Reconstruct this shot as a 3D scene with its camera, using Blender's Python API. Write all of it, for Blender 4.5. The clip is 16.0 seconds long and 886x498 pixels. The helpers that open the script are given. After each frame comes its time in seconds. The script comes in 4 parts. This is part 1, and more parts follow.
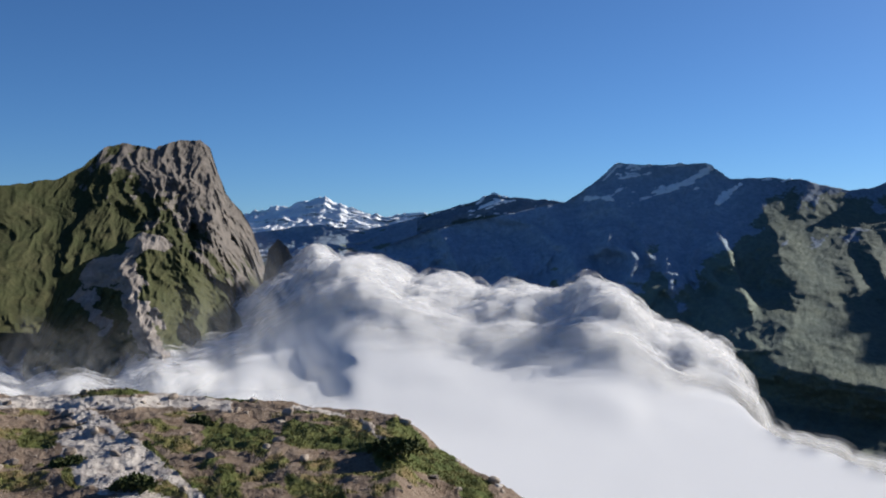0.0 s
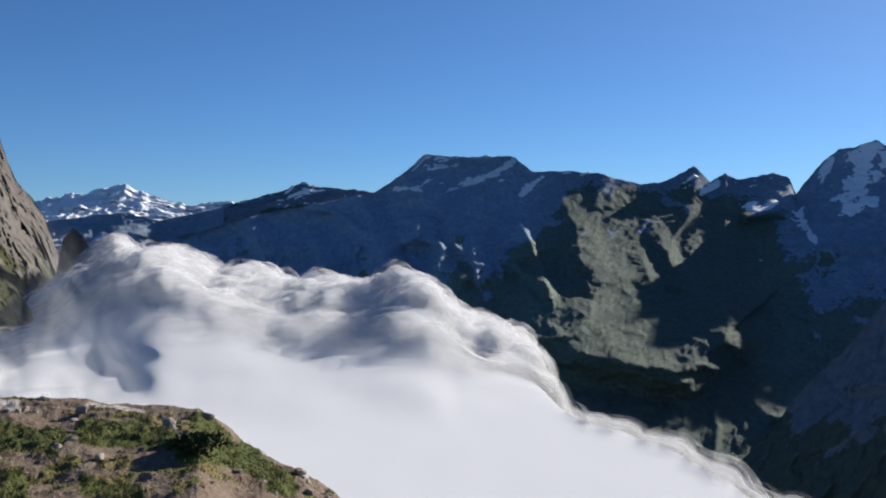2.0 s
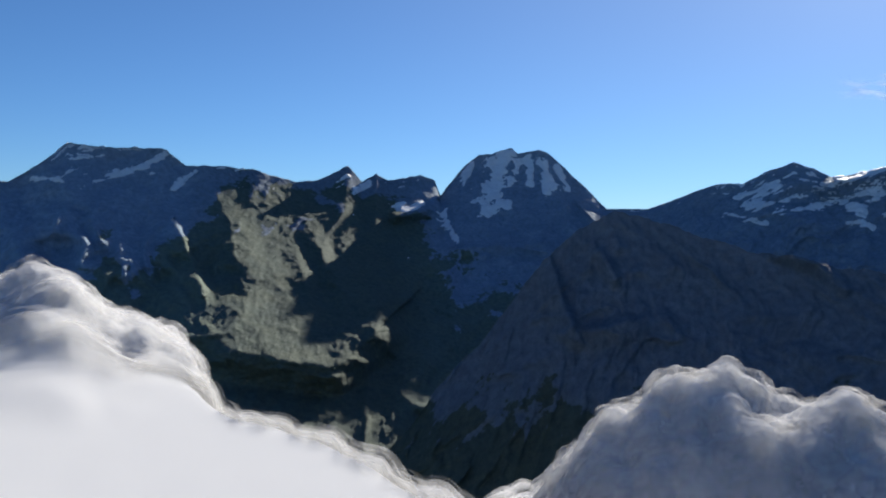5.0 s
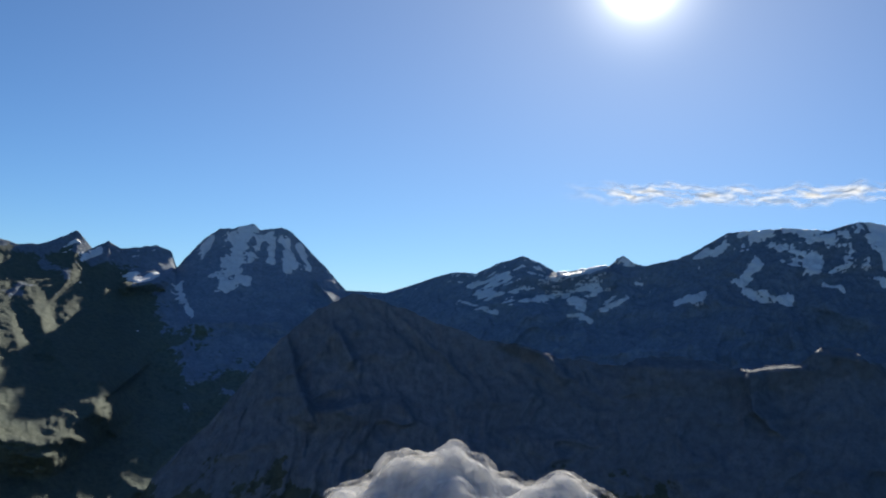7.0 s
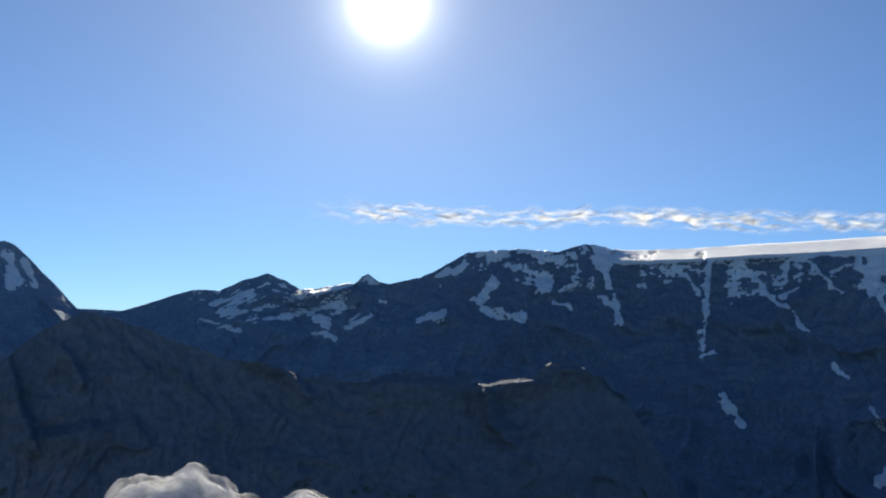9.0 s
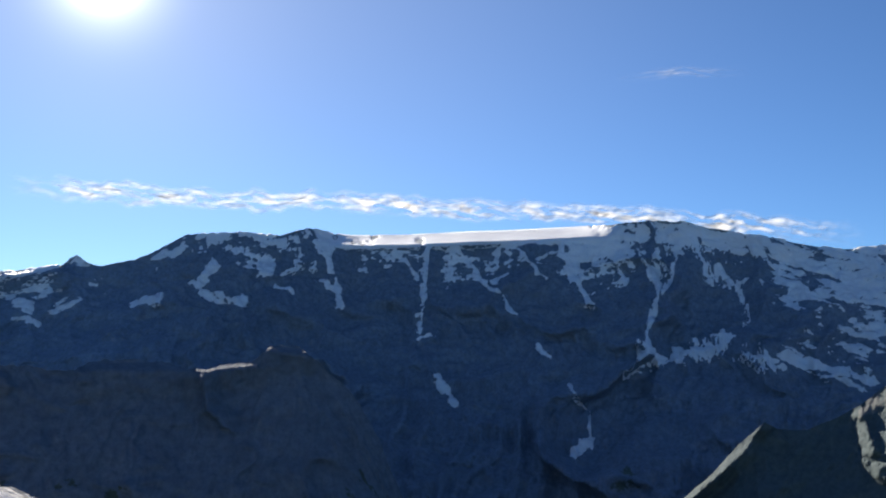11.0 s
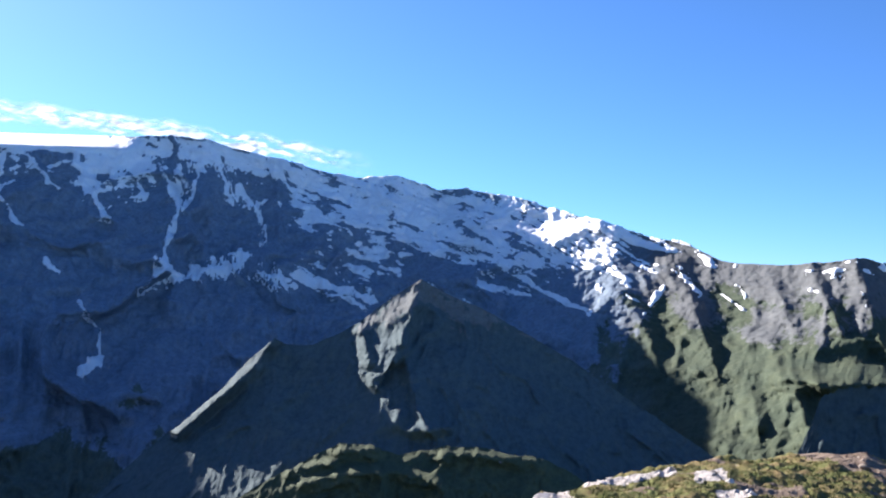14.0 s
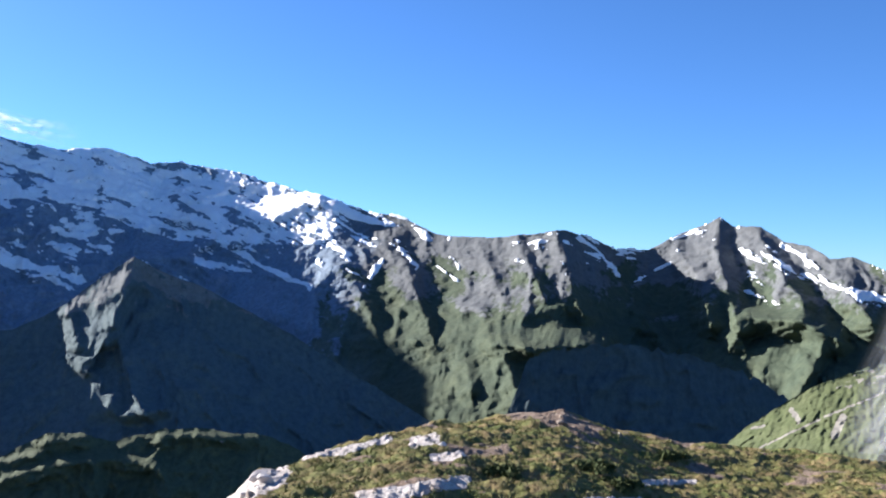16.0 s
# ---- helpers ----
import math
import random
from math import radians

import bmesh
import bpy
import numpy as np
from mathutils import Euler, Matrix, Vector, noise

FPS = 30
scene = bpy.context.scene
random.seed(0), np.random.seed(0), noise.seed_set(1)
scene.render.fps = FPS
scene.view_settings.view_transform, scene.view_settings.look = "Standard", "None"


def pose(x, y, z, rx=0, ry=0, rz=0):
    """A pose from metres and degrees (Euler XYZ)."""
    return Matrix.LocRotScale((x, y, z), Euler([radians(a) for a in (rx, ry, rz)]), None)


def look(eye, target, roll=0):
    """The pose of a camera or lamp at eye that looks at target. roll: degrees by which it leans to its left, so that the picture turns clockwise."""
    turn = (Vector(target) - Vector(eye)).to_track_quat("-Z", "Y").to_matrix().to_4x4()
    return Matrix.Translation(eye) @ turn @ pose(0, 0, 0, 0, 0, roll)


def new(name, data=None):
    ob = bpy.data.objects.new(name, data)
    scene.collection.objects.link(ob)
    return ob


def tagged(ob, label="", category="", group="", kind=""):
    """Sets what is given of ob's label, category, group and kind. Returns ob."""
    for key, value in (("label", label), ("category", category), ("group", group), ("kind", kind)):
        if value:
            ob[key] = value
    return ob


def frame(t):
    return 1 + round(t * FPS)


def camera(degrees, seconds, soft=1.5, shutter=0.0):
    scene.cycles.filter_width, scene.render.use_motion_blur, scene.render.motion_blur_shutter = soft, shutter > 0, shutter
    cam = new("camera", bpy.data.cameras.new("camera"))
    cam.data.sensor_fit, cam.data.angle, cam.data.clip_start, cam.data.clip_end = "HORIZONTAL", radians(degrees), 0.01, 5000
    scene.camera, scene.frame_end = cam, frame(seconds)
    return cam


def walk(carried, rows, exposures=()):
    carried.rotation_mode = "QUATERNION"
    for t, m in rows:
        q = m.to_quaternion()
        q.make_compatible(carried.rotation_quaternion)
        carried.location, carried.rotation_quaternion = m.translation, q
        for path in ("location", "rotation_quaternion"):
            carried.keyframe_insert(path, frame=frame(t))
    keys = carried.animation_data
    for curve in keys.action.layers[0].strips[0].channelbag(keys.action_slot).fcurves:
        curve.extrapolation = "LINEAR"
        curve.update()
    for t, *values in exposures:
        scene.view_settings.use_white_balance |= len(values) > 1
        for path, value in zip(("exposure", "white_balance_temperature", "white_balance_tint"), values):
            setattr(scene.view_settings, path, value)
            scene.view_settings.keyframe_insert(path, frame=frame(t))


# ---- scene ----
# A lookout on a gypsum knoll above a cloud-filled alpine valley. Bearings are degrees clockwise from the first view, rises are
# degrees above the level of the eye, and the eye stands near the origin.
cam = camera(48.28, 16.0, soft=2.0)
walk(cam, [
    (0, pose(0.000, 0.000, 0, 90.00, 0.00, -0.00)),
    (0.5, pose(0.019, -0.000, 0, 89.89, -0.17, -2.79)),
    (1, pose(0.038, -0.002, 0, 89.80, -0.19, -5.44)),
    (1.5, pose(0.057, -0.004, 0, 89.61, -0.15, -8.17)),
    (2, pose(0.076, -0.007, 0, 89.43, -0.10, -11.01)),
    (2.5, pose(0.097, -0.012, 0, 89.22, -0.08, -13.97)),
    (3, pose(0.117, -0.018, 0, 89.00, -0.18, -17.04)),
    (3.5, pose(0.138, -0.025, 0, 88.87, -0.19, -20.24)),
    (4, pose(0.160, -0.033, 0, 88.95, -0.16, -23.54)),
    (4.2, pose(0.169, -0.038, 0, 89.04, -0.24, -25.02)),
    (6.3, pose(0.260, -0.096, 0, 91.28, -2.23, -40.47)),
    (6.5, pose(0.268, -0.103, 0, 91.91, -2.47, -42.07)),
    (7, pose(0.287, -0.122, 0, 94.60, -3.43, -45.91)),
    (7.5, pose(0.305, -0.141, 0, 96.39, -3.65, -49.69)),
    (8, pose(0.321, -0.161, 0, 96.75, -3.40, -53.39)),
    (8.5, pose(0.336, -0.183, 0, 96.60, -3.11, -57.08)),
    (8.7, pose(0.341, -0.191, 0, 96.50, -2.97, -58.46)),
    (10.8, pose(0.386, -0.296, 0, 96.26, -1.72, -74.92)),
    (11, pose(0.389, -0.307, 0, 96.13, -1.91, -76.58)),
    (11.5, pose(0.395, -0.337, 0, 95.41, -2.12, -80.92)),
    (12, pose(0.399, -0.368, 0, 94.19, -2.38, -85.36)),
    (12.5, pose(0.400, -0.399, 0, 93.52, -2.69, -89.89)),
    (13, pose(0.399, -0.432, 0, 93.18, -2.83, -94.56)),
    (13.5, pose(0.395, -0.465, 0, 92.88, -2.87, -99.30)),
    (14, pose(0.388, -0.497, 0, 92.54, -2.85, -103.99)),
    (14.5, pose(0.379, -0.528, 0, 92.17, -2.88, -108.62)),
    (15, pose(0.368, -0.556, 0, 91.70, -2.86, -112.97)),
    (15.5, pose(0.357, -0.580, 0, 91.32, -2.62, -116.80)),
    (16, pose(0.346, -0.600, 0, 91.70, -1.55, -120.07)),
], exposures=[(0, 0.87, 6400, 9), (4, 0.93, 6400, 9), (7, 0.93, 6900, 6), (8.5, 0.97, 6900, 6), (11, 1.22, 6850, 9), (12, 1.6, 6550, 12), (13, 2.07, 6350, 15), (16, 1.93, 6100, 13)])


# ---- sky, sun and light ----
scene.cycles.transparent_max_bounces = 40
SUN_BEARING, SUN_RISE = 56.3, 20.2
world = bpy.data.worlds.new("sky")
scene.world = world
world.use_nodes = True
wn, wl = world.node_tree.nodes, world.node_tree.links
wn.clear()
sky = wn.new("ShaderNodeTexSky")
sky.sky_type = "NISHITA"
sky.sun_disc = False
sky.sun_elevation = radians(SUN_RISE)
sky.sun_rotation = radians(SUN_BEARING)
sky.altitude = 2600
sky.air_density, sky.dust_density, sky.ozone_density = 1.0, 0.0, 6.3
to_sun = Vector((math.sin(radians(SUN_BEARING)) * math.cos(radians(SUN_RISE)), math.cos(radians(SUN_BEARING)) * math.cos(radians(SUN_RISE)), math.sin(radians(SUN_RISE))))
# the sun's white disc and the aureole round it
coord = wn.new("ShaderNodeTexCoord")
dot = wn.new("ShaderNodeVectorMath")
dot.operation = "DOT_PRODUCT"
dot.inputs[1].default_value = to_sun
wl.new(coord.outputs["Generated"], dot.inputs[0])


def sky_glow(power, gain):
    p = wn.new("ShaderNodeMath")
    p.operation, p.use_clamp = "POWER", False
    m = wn.new("ShaderNodeMath")
    m.operation = "MAXIMUM"
    m.inputs[1].default_value = 0.0
    wl.new(dot.outputs["Value"], m.inputs[0])
    wl.new(m.outputs[0], p.inputs[0])
    p.inputs[1].default_value = power
    g = wn.new("ShaderNodeMath")
    g.operation = "MULTIPLY"
    g.inputs[1].default_value = gain
    wl.new(p.outputs[0], g.inputs[0])
    return g


glows = [sky_glow(5000, 90.0), sky_glow(900, 9.0), sky_glow(90, 1.3), sky_glow(12, 1.3), sky_glow(5, 0.4)]
total = glows[0]
for g in glows[1:]:
    a = wn.new("ShaderNodeMath")
    a.operation = "ADD"
    wl.new(total.outputs[0], a.inputs[0])
    wl.new(g.outputs[0], a.inputs[1])
    total = a
add = wn.new("ShaderNodeMix")
add.data_type, add.blend_type = "RGBA", "ADD"
add.inputs["Factor"].default_value = 1.0
glow_colour = wn.new("ShaderNodeMix")
glow_colour.data_type, glow_colour.blend_type = "RGBA", "MULTIPLY"
glow_colour.inputs["Factor"].default_value = 1.0
glow_colour.inputs[6].default_value = (1.0, 0.97, 0.9, 1)
wl.new(total.outputs[0], glow_colour.inputs[7])
deep = wn.new("ShaderNodeMix")
deep.data_type, deep.blend_type = "RGBA", "MULTIPLY"
deep.inputs["Factor"].default_value = 1.0
deep.inputs[7].default_value = (0.825, 0.955, 1.06, 1)
wl.new(sky.outputs[0], deep.inputs[6])
wl.new(deep.outputs[2], add.inputs[6])
wl.new(glow_colour.outputs[2], add.inputs[7])
back = wn.new("ShaderNodeBackground")
back.inputs["Strength"].default_value = 0.05
wl.new(add.outputs[2], back.inputs["Color"])
wout = wn.new("ShaderNodeOutputWorld")
wl.new(back.outputs[0], wout.inputs[0])

sun = new("sun", bpy.data.lights.new("sun", "SUN"))
sun.data.energy, sun.data.angle, sun.data.color = 4.6, radians(0.53), (1.0, 0.94, 0.86)
sun.matrix_world = look(to_sun * 100, (0, 0, 0))


# ---- noise ----
def lattice(seed):
    rng = np.random.RandomState(seed)
    perm = rng.permutation(256)
    grads = rng.normal(size=(256, 3))
    return np.concatenate([perm, perm, perm]), grads / np.linalg.norm(grads, axis=1)[:, None]


LATTICES = [lattice(s) for s in range(40, 46)]


def perlin(x, y, z, seed=0):
    perm, grads = LATTICES[seed % 6]
    xi, yi, zi = np.floor(x).astype(int), np.floor(y).astype(int), np.floor(z).astype(int)
    xf, yf, zf = x - xi, y - yi, z - zi
    fade = lambda t: t * t * t * (t * (t * 6 - 15) + 10)
    u, v, w = fade(xf), fade(yf), fade(zf)
    total = 0
    for dx in (0, 1):
        for dy in (0, 1):
            for dz in (0, 1):
                h = perm[perm[perm[(xi + dx) & 255] + ((yi + dy) & 255)] + ((zi + dz) & 255)] & 255
                g = grads[h]
                d = g[..., 0] * (xf - dx) + g[..., 1] * (yf - dy) + g[..., 2] * (zf - dz)
                total = total + d * (u if dx else 1 - u) * (v if dy else 1 - v) * (w if dz else 1 - w)
    return total * 1.5


def fbm(x, y, z, octaves=5, gain=0.5, seed=0):
    s, a = 0, 1.0
    for k in range(octaves):
        s = s + a * perlin(x * 2.03 ** k + 7.1 * k, y * 2.03 ** k + 3.3 * k, z * 2.03 ** k, seed + k)
        a *= gain
    return s


def ridged(x, y, z, octaves=5, gain=0.5, seed=0):
    """Sharp crests near 1, rounded hollows near 0."""
    s, a, n, weight = 0, 1.0, 0, 1.0
    for k in range(octaves):
        r = (1 - np.abs(perlin(x * 2.07 ** k + 5.7 * k, y * 2.07 ** k + 1.3 * k, z * 2.07 ** k, seed + k)) * 1.6).clip(0, 1) ** 2
        s, n = s + a * r * weight, n + a
        weight = (r * 1.3).clip(0.15, 1)
        a *= gain
    return s / n


def billow(x, y, z, octaves=5, gain=0.5, seed=0):
    """Round swellings with creases between them."""
    s, a, n = 0, 1.0, 0
    for k in range(octaves):
        s, n = s + a * np.abs(perlin(x * 2.1 ** k + 9.1 * k, y * 2.1 ** k, z * 2.1 ** k + 4.7 * k, seed + k)) * 1.6, n + a
        a *= gain
    return s / n


def smooth(a, b, x):
    t = np.clip((x - a) / (b - a), 0, 1)
    return t * t * (3 - 2 * t)


# ---- materials ----
class Graph:
    """A small helper round a material's nodes."""

    def __init__(self, name):
        self.m = bpy.data.materials.new(name)
        self.m.use_nodes = True
        self.n, self.l = self.m.node_tree.nodes, self.m.node_tree.links
        self.bsdf = self.n["Principled BSDF"]
        self.at = self.n.new("ShaderNodeNewGeometry").outputs["Position"]

    def put(self, kind, **inputs):
        node = self.n.new(kind)
        for key, value in inputs.items():
            key = key.replace("_", " ")
            self.feed(node.inputs[key], value)
        return node

    def feed(self, socket, value):
        if isinstance(value, bpy.types.NodeSocket):
            self.l.new(value, socket)
        else:
            socket.default_value = value

    def noise(self, scale, detail=6, rough=0.6, at=None, distortion=0.0):
        return self.put("ShaderNodeTexNoise", Vector=at or self.at, Scale=scale, Detail=detail, Roughness=rough, Distortion=distortion).outputs["Fac"]

    def ramp(self, value, low, high, a=0.0, b=1.0):
        node = self.put("ShaderNodeMapRange", Value=value, From_Min=low, From_Max=high, To_Min=a, To_Max=b)
        node.clamp = True
        return node.outputs["Result"]

    def mix(self, fac, a, b, blend="MIX"):
        node = self.n.new("ShaderNodeMix")
        node.data_type, node.blend_type = "RGBA", blend
        for socket, value in ((node.inputs[0], fac), (node.inputs[6], a), (node.inputs[7], b)):
            if isinstance(value, tuple):
                value = (*value, 1)
            self.feed(socket, value)
        return node.outputs[2]

    def math(self, op, a, b=0.0):
        node = self.n.new("ShaderNodeMath")
        node.operation = op
        self.feed(node.inputs[0], a)
        self.feed(node.inputs[1], b)
        return node.outputs[0]

    def attr(self, name):
        node = self.n.new("ShaderNodeAttribute")
        node.attribute_name = name
        return node.outputs["Fac"]

    def bump(self, height, strength, distance):
        return self.put("ShaderNodeBump", Height=height, Strength=strength, Distance=distance).outputs["Normal"]

    def done(self, colour, rough=0.9, normal=None, specular=0.2):
        self.feed(self.bsdf.inputs["Base Color"], colour)
        self.feed(self.bsdf.inputs["Roughness"], rough)
        self.feed(self.bsdf.inputs["Specular IOR Level"], specular)
        if normal is not None:
            self.feed(self.bsdf.inputs["Normal"], normal)
        return self.m


def terrain_material(name, rock_a, rock_b, grass_a, grass_b, size=1.0, upright=1.0, relief=0.4, east=None):
    """Rock and turf by the mesh's own "turf" attribute, broken up at two scales. size: metres that one unit of grain stands for."""
    g = Graph(name)
    stretched = g.put("ShaderNodeMapping", Vector=g.at, Scale=(0.07 / size, 0.07 / size, 0.07 * upright / size)).outputs[0]
    fine, broad = g.noise(1.0, 8, 0.68, at=stretched), g.noise(0.012 / size, 5, 0.6)
    strata = g.put("ShaderNodeMapping", Vector=g.at, Scale=(0.012 / size, 0.012 / size, 0.03 / size)).outputs[0]
    bands = g.noise(1.0, 5, 0.6, at=strata, distortion=0.6)
    edge = g.ramp(g.math("ADD", g.attr("turf"), g.math("MULTIPLY", g.math("SUBTRACT", fine, 0.5), 1.5)), 0.4, 0.6)

    def ground(rock_a, rock_b, grass_a, grass_b):
        rock = g.mix(g.ramp(bands, 0.35, 0.65), rock_a, rock_b)
        rock = g.mix(g.ramp(fine, 0.4, 0.7), rock, tuple(c * 0.62 for c in rock_a))
        grass = g.mix(g.ramp(broad, 0.35, 0.65), grass_a, grass_b)
        grass = g.mix(g.ramp(fine, 0.4, 0.7), grass, tuple(c * 0.7 for c in grass_a))
        return g.mix(edge, rock, grass)

    colour = ground(rock_a, rock_b, grass_a, grass_b)
    # the sunlit east takes its own darker, less blue colours
    if east:
        colour = g.mix(g.ramp(g.math("ADD", g.attr("east"), g.math("MULTIPLY", g.math("SUBTRACT", broad, 0.5), 1.2)), 0.3, 0.7), colour, ground(*east))
    # haze painted in: tone raised over the shaded west, lower in the sunlit east
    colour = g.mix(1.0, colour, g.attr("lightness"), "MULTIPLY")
    height = g.math("ADD", fine, g.math("MULTIPLY", bands, 0.3))
    return g.done(colour, 0.92, g.bump(height, relief, 7.0 * size), 0.12)


def snow_material():
    g = Graph("snow")
    fine, broad = g.noise(0.08, 6, 0.6), g.noise(0.008, 4, 0.6)
    colour = g.mix(g.ramp(broad, 0.35, 0.7), (0.82, 0.84, 0.86), (0.72, 0.74, 0.77))
    colour = g.mix(g.ramp(fine, 0.62, 0.8), colour, (0.5, 0.5, 0.5))
    return g.done(colour, 0.6, g.bump(fine, 0.5, 5.0), 0.2)


def vapour(g, share, lift=0.5):
    """Light scattered in vapour: softer than its outer form, and partly passed on."""
    facing = g.n.new("ShaderNodeVectorMath")
    facing.operation = "NORMALIZE"
    mixed = g.n.new("ShaderNodeVectorMath")
    mixed.operation = "ADD"
    g.l.new(g.n.new("ShaderNodeNewGeometry").outputs["Normal"], mixed.inputs[0])
    mixed.inputs[1].default_value = (0, 0, lift)
    g.l.new(mixed.outputs[0], facing.inputs[0])
    diffuse = g.put("ShaderNodeBsdfDiffuse", Color=(0.97, 0.97, 0.975, 1))
    glow = g.put("ShaderNodeBsdfTranslucent", Color=(0.97, 0.97, 0.975, 1))
    g.l.new(facing.outputs[0], diffuse.inputs["Normal"])
    body = g.put("ShaderNodeMixShader", Fac=share)
    g.l.new(diffuse.outputs[0], body.inputs[1])
    g.l.new(glow.outputs[0], body.inputs[2])
    return body


def cloud_material(name, low, high, amount, scale, detail=2.0, lift=2.4):
    """White vapour; how much of it stops the light is a noise of its own."""
    g = Graph(name)
    haze = g.noise(scale, detail, 0.5, distortion=0.2)
    cover = g.math("MULTIPLY", g.math("MULTIPLY", g.ramp(haze, low, high), amount), g.attr("cover"))
    body = vapour(g, 0.38, lift)
    mixed = g.put("ShaderNodeMixShader", Fac=cover)
    g.l.new(g.put("ShaderNodeBsdfTransparent").outputs[0], mixed.inputs[1])
    g.l.new(body.outputs[0], mixed.inputs[2])
    g.l.new(mixed.outputs[0], g.n["Material Output"].inputs["Surface"])
    return g.m


# west colours blued to carry haze; east colours darkened where the sun falls
ROCK_DARK = terrain_material("haze_tinted_rock_and_turf", (0.165, 0.21, 0.26), (0.13, 0.17, 0.22), (0.088, 0.113, 0.096), (0.102, 0.12, 0.088), 1.1, relief=0.6, east=((0.128, 0.134, 0.136), (0.09, 0.096, 0.102), (0.056, 0.074, 0.05), (0.07, 0.083, 0.05)))
MEADOW = terrain_material("meadow_terraces", (0.20, 0.19, 0.17), (0.15, 0.14, 0.13), (0.08, 0.098, 0.058), (0.10, 0.115, 0.064), 0.6)
ROCK_CLIFF = terrain_material("limestone_and_turf", (0.165, 0.143, 0.126), (0.10, 0.092, 0.085), (0.04, 0.047, 0.018), (0.06, 0.057, 0.026), 0.3, 0.3, 0.4)
GYPSUM = terrain_material("white_gypsum_and_turf", (0.30, 0.265, 0.24), (0.15, 0.13, 0.115), (0.05, 0.056, 0.022), (0.07, 0.07, 0.03), 0.2, 0.5, 0.3)
GREEN_SLOPE = terrain_material("green_mountain_pasture", (0.25, 0.235, 0.20), (0.18, 0.165, 0.145), (0.075, 0.092, 0.04), (0.10, 0.112, 0.055), 0.2)
# haze and shade put into the turf: its green is turned blue-grey
HAZED_TURF = terrain_material("grey_rock_and_hazed_turf", (0.15, 0.16, 0.155), (0.11, 0.12, 0.125), (0.072, 0.102, 0.112), (0.082, 0.11, 0.11), 0.8)
SNOW = snow_material()


# ---- mesh builders ----
def grid_mesh(name, xyz, material, attrs=None, keep=None):
    """A quad grid (rows x columns x 3) as a smooth mesh, with point attributes."""
    rows, cols = xyz.shape[:2]
    idx = np.arange(rows * cols).reshape(rows, cols)
    quads = np.stack([idx[:-1, :-1], idx[:-1, 1:], idx[1:, 1:], idx[1:, :-1]], -1).reshape(-1, 4)
    if keep is not None:
        k = keep.reshape(-1)
        quads = quads[k[quads].any(1)]
        used = np.unique(quads)
        back_to = np.full(rows * cols, -1)
        back_to[used] = np.arange(len(used))
        quads = back_to[quads]
    else:
        used = slice(None)
    points = xyz.reshape(-1, 3)[used]
    me = bpy.data.meshes.new(name)
    me.vertices.add(len(points))
    me.vertices.foreach_set("co", np.ascontiguousarray(points, np.float32).ravel())
    me.loops.add(quads.size)
    me.loops.foreach_set("vertex_index", quads.astype(np.int32).ravel())
    me.polygons.add(len(quads))
    me.polygons.foreach_set("loop_start", np.arange(0, quads.size, 4, dtype=np.int32))
    me.polygons.foreach_set("use_smooth", np.ones(len(quads), bool))
    for key, value in (attrs or {}).items():
        layer = me.attributes.new(key, "FLOAT", "POINT")
        layer.data.foreach_set("value", np.ascontiguousarray(np.broadcast_to(value, (rows, cols)).reshape(-1)[used], np.float32))
    me.update(calc_edges=True)
    me.materials.append(material)
    return me


def part(name, me, parent, label=""):
    ob = new(name, me)
    ob.parent = parent
    return tagged(ob, label)


def polar(bearing, r, z):
    a = np.radians(bearing)
    return np.stack(np.broadcast_arrays(r * np.sin(a), r * np.cos(a), z), -1)


def knots(pairs, bearing, k=1):
    p = np.array(pairs, float)
    return np.interp(bearing, p[:, 0], p[:, k])


def near_line(b, e, line):
    """The distance in degrees from a polyline, how far along it, 0 to 1, and the side: positive to the right of a line that falls, above one that runs to the right."""
    best, along, side = np.full(b.shape, 1e9), np.zeros(b.shape), np.zeros(b.shape)
    for i, ((b0, e0), (b1, e1)) in enumerate(zip(line, line[1:])):
        vx, vy = b1 - b0, e1 - e0
        t = (((b - b0) * vx + (e - e0) * vy) / (vx * vx + vy * vy)).clip(0, 1)
        d = np.hypot(b - b0 - t * vx, e - e0 - t * vy)
        along = np.where(d < best, (i + t) / (len(line) - 1), along)
        side = np.where(d < best, vx * (e - e0) - vy * (b - b0), side)
        best = np.minimum(best, d)
    return best, along, side


def even(f, width):
    """f smoothed over so many samples, its ends held."""
    k = np.exp(-0.5 * (np.arange(-3 * int(width) - 1, 3 * int(width) + 2) / max(width, 1e-3)) ** 2)
    n = len(k) // 2
    return np.convolve(np.pad(f, n, mode="edge"), k / k.sum(), mode="valid")


def window(b, path, margin):
    lo, hi = min(p[0] for p in path) - margin, max(p[0] for p in path) + margin
    return slice(int(np.searchsorted(b, lo)), int(np.searchsorted(b, hi)) + 1)


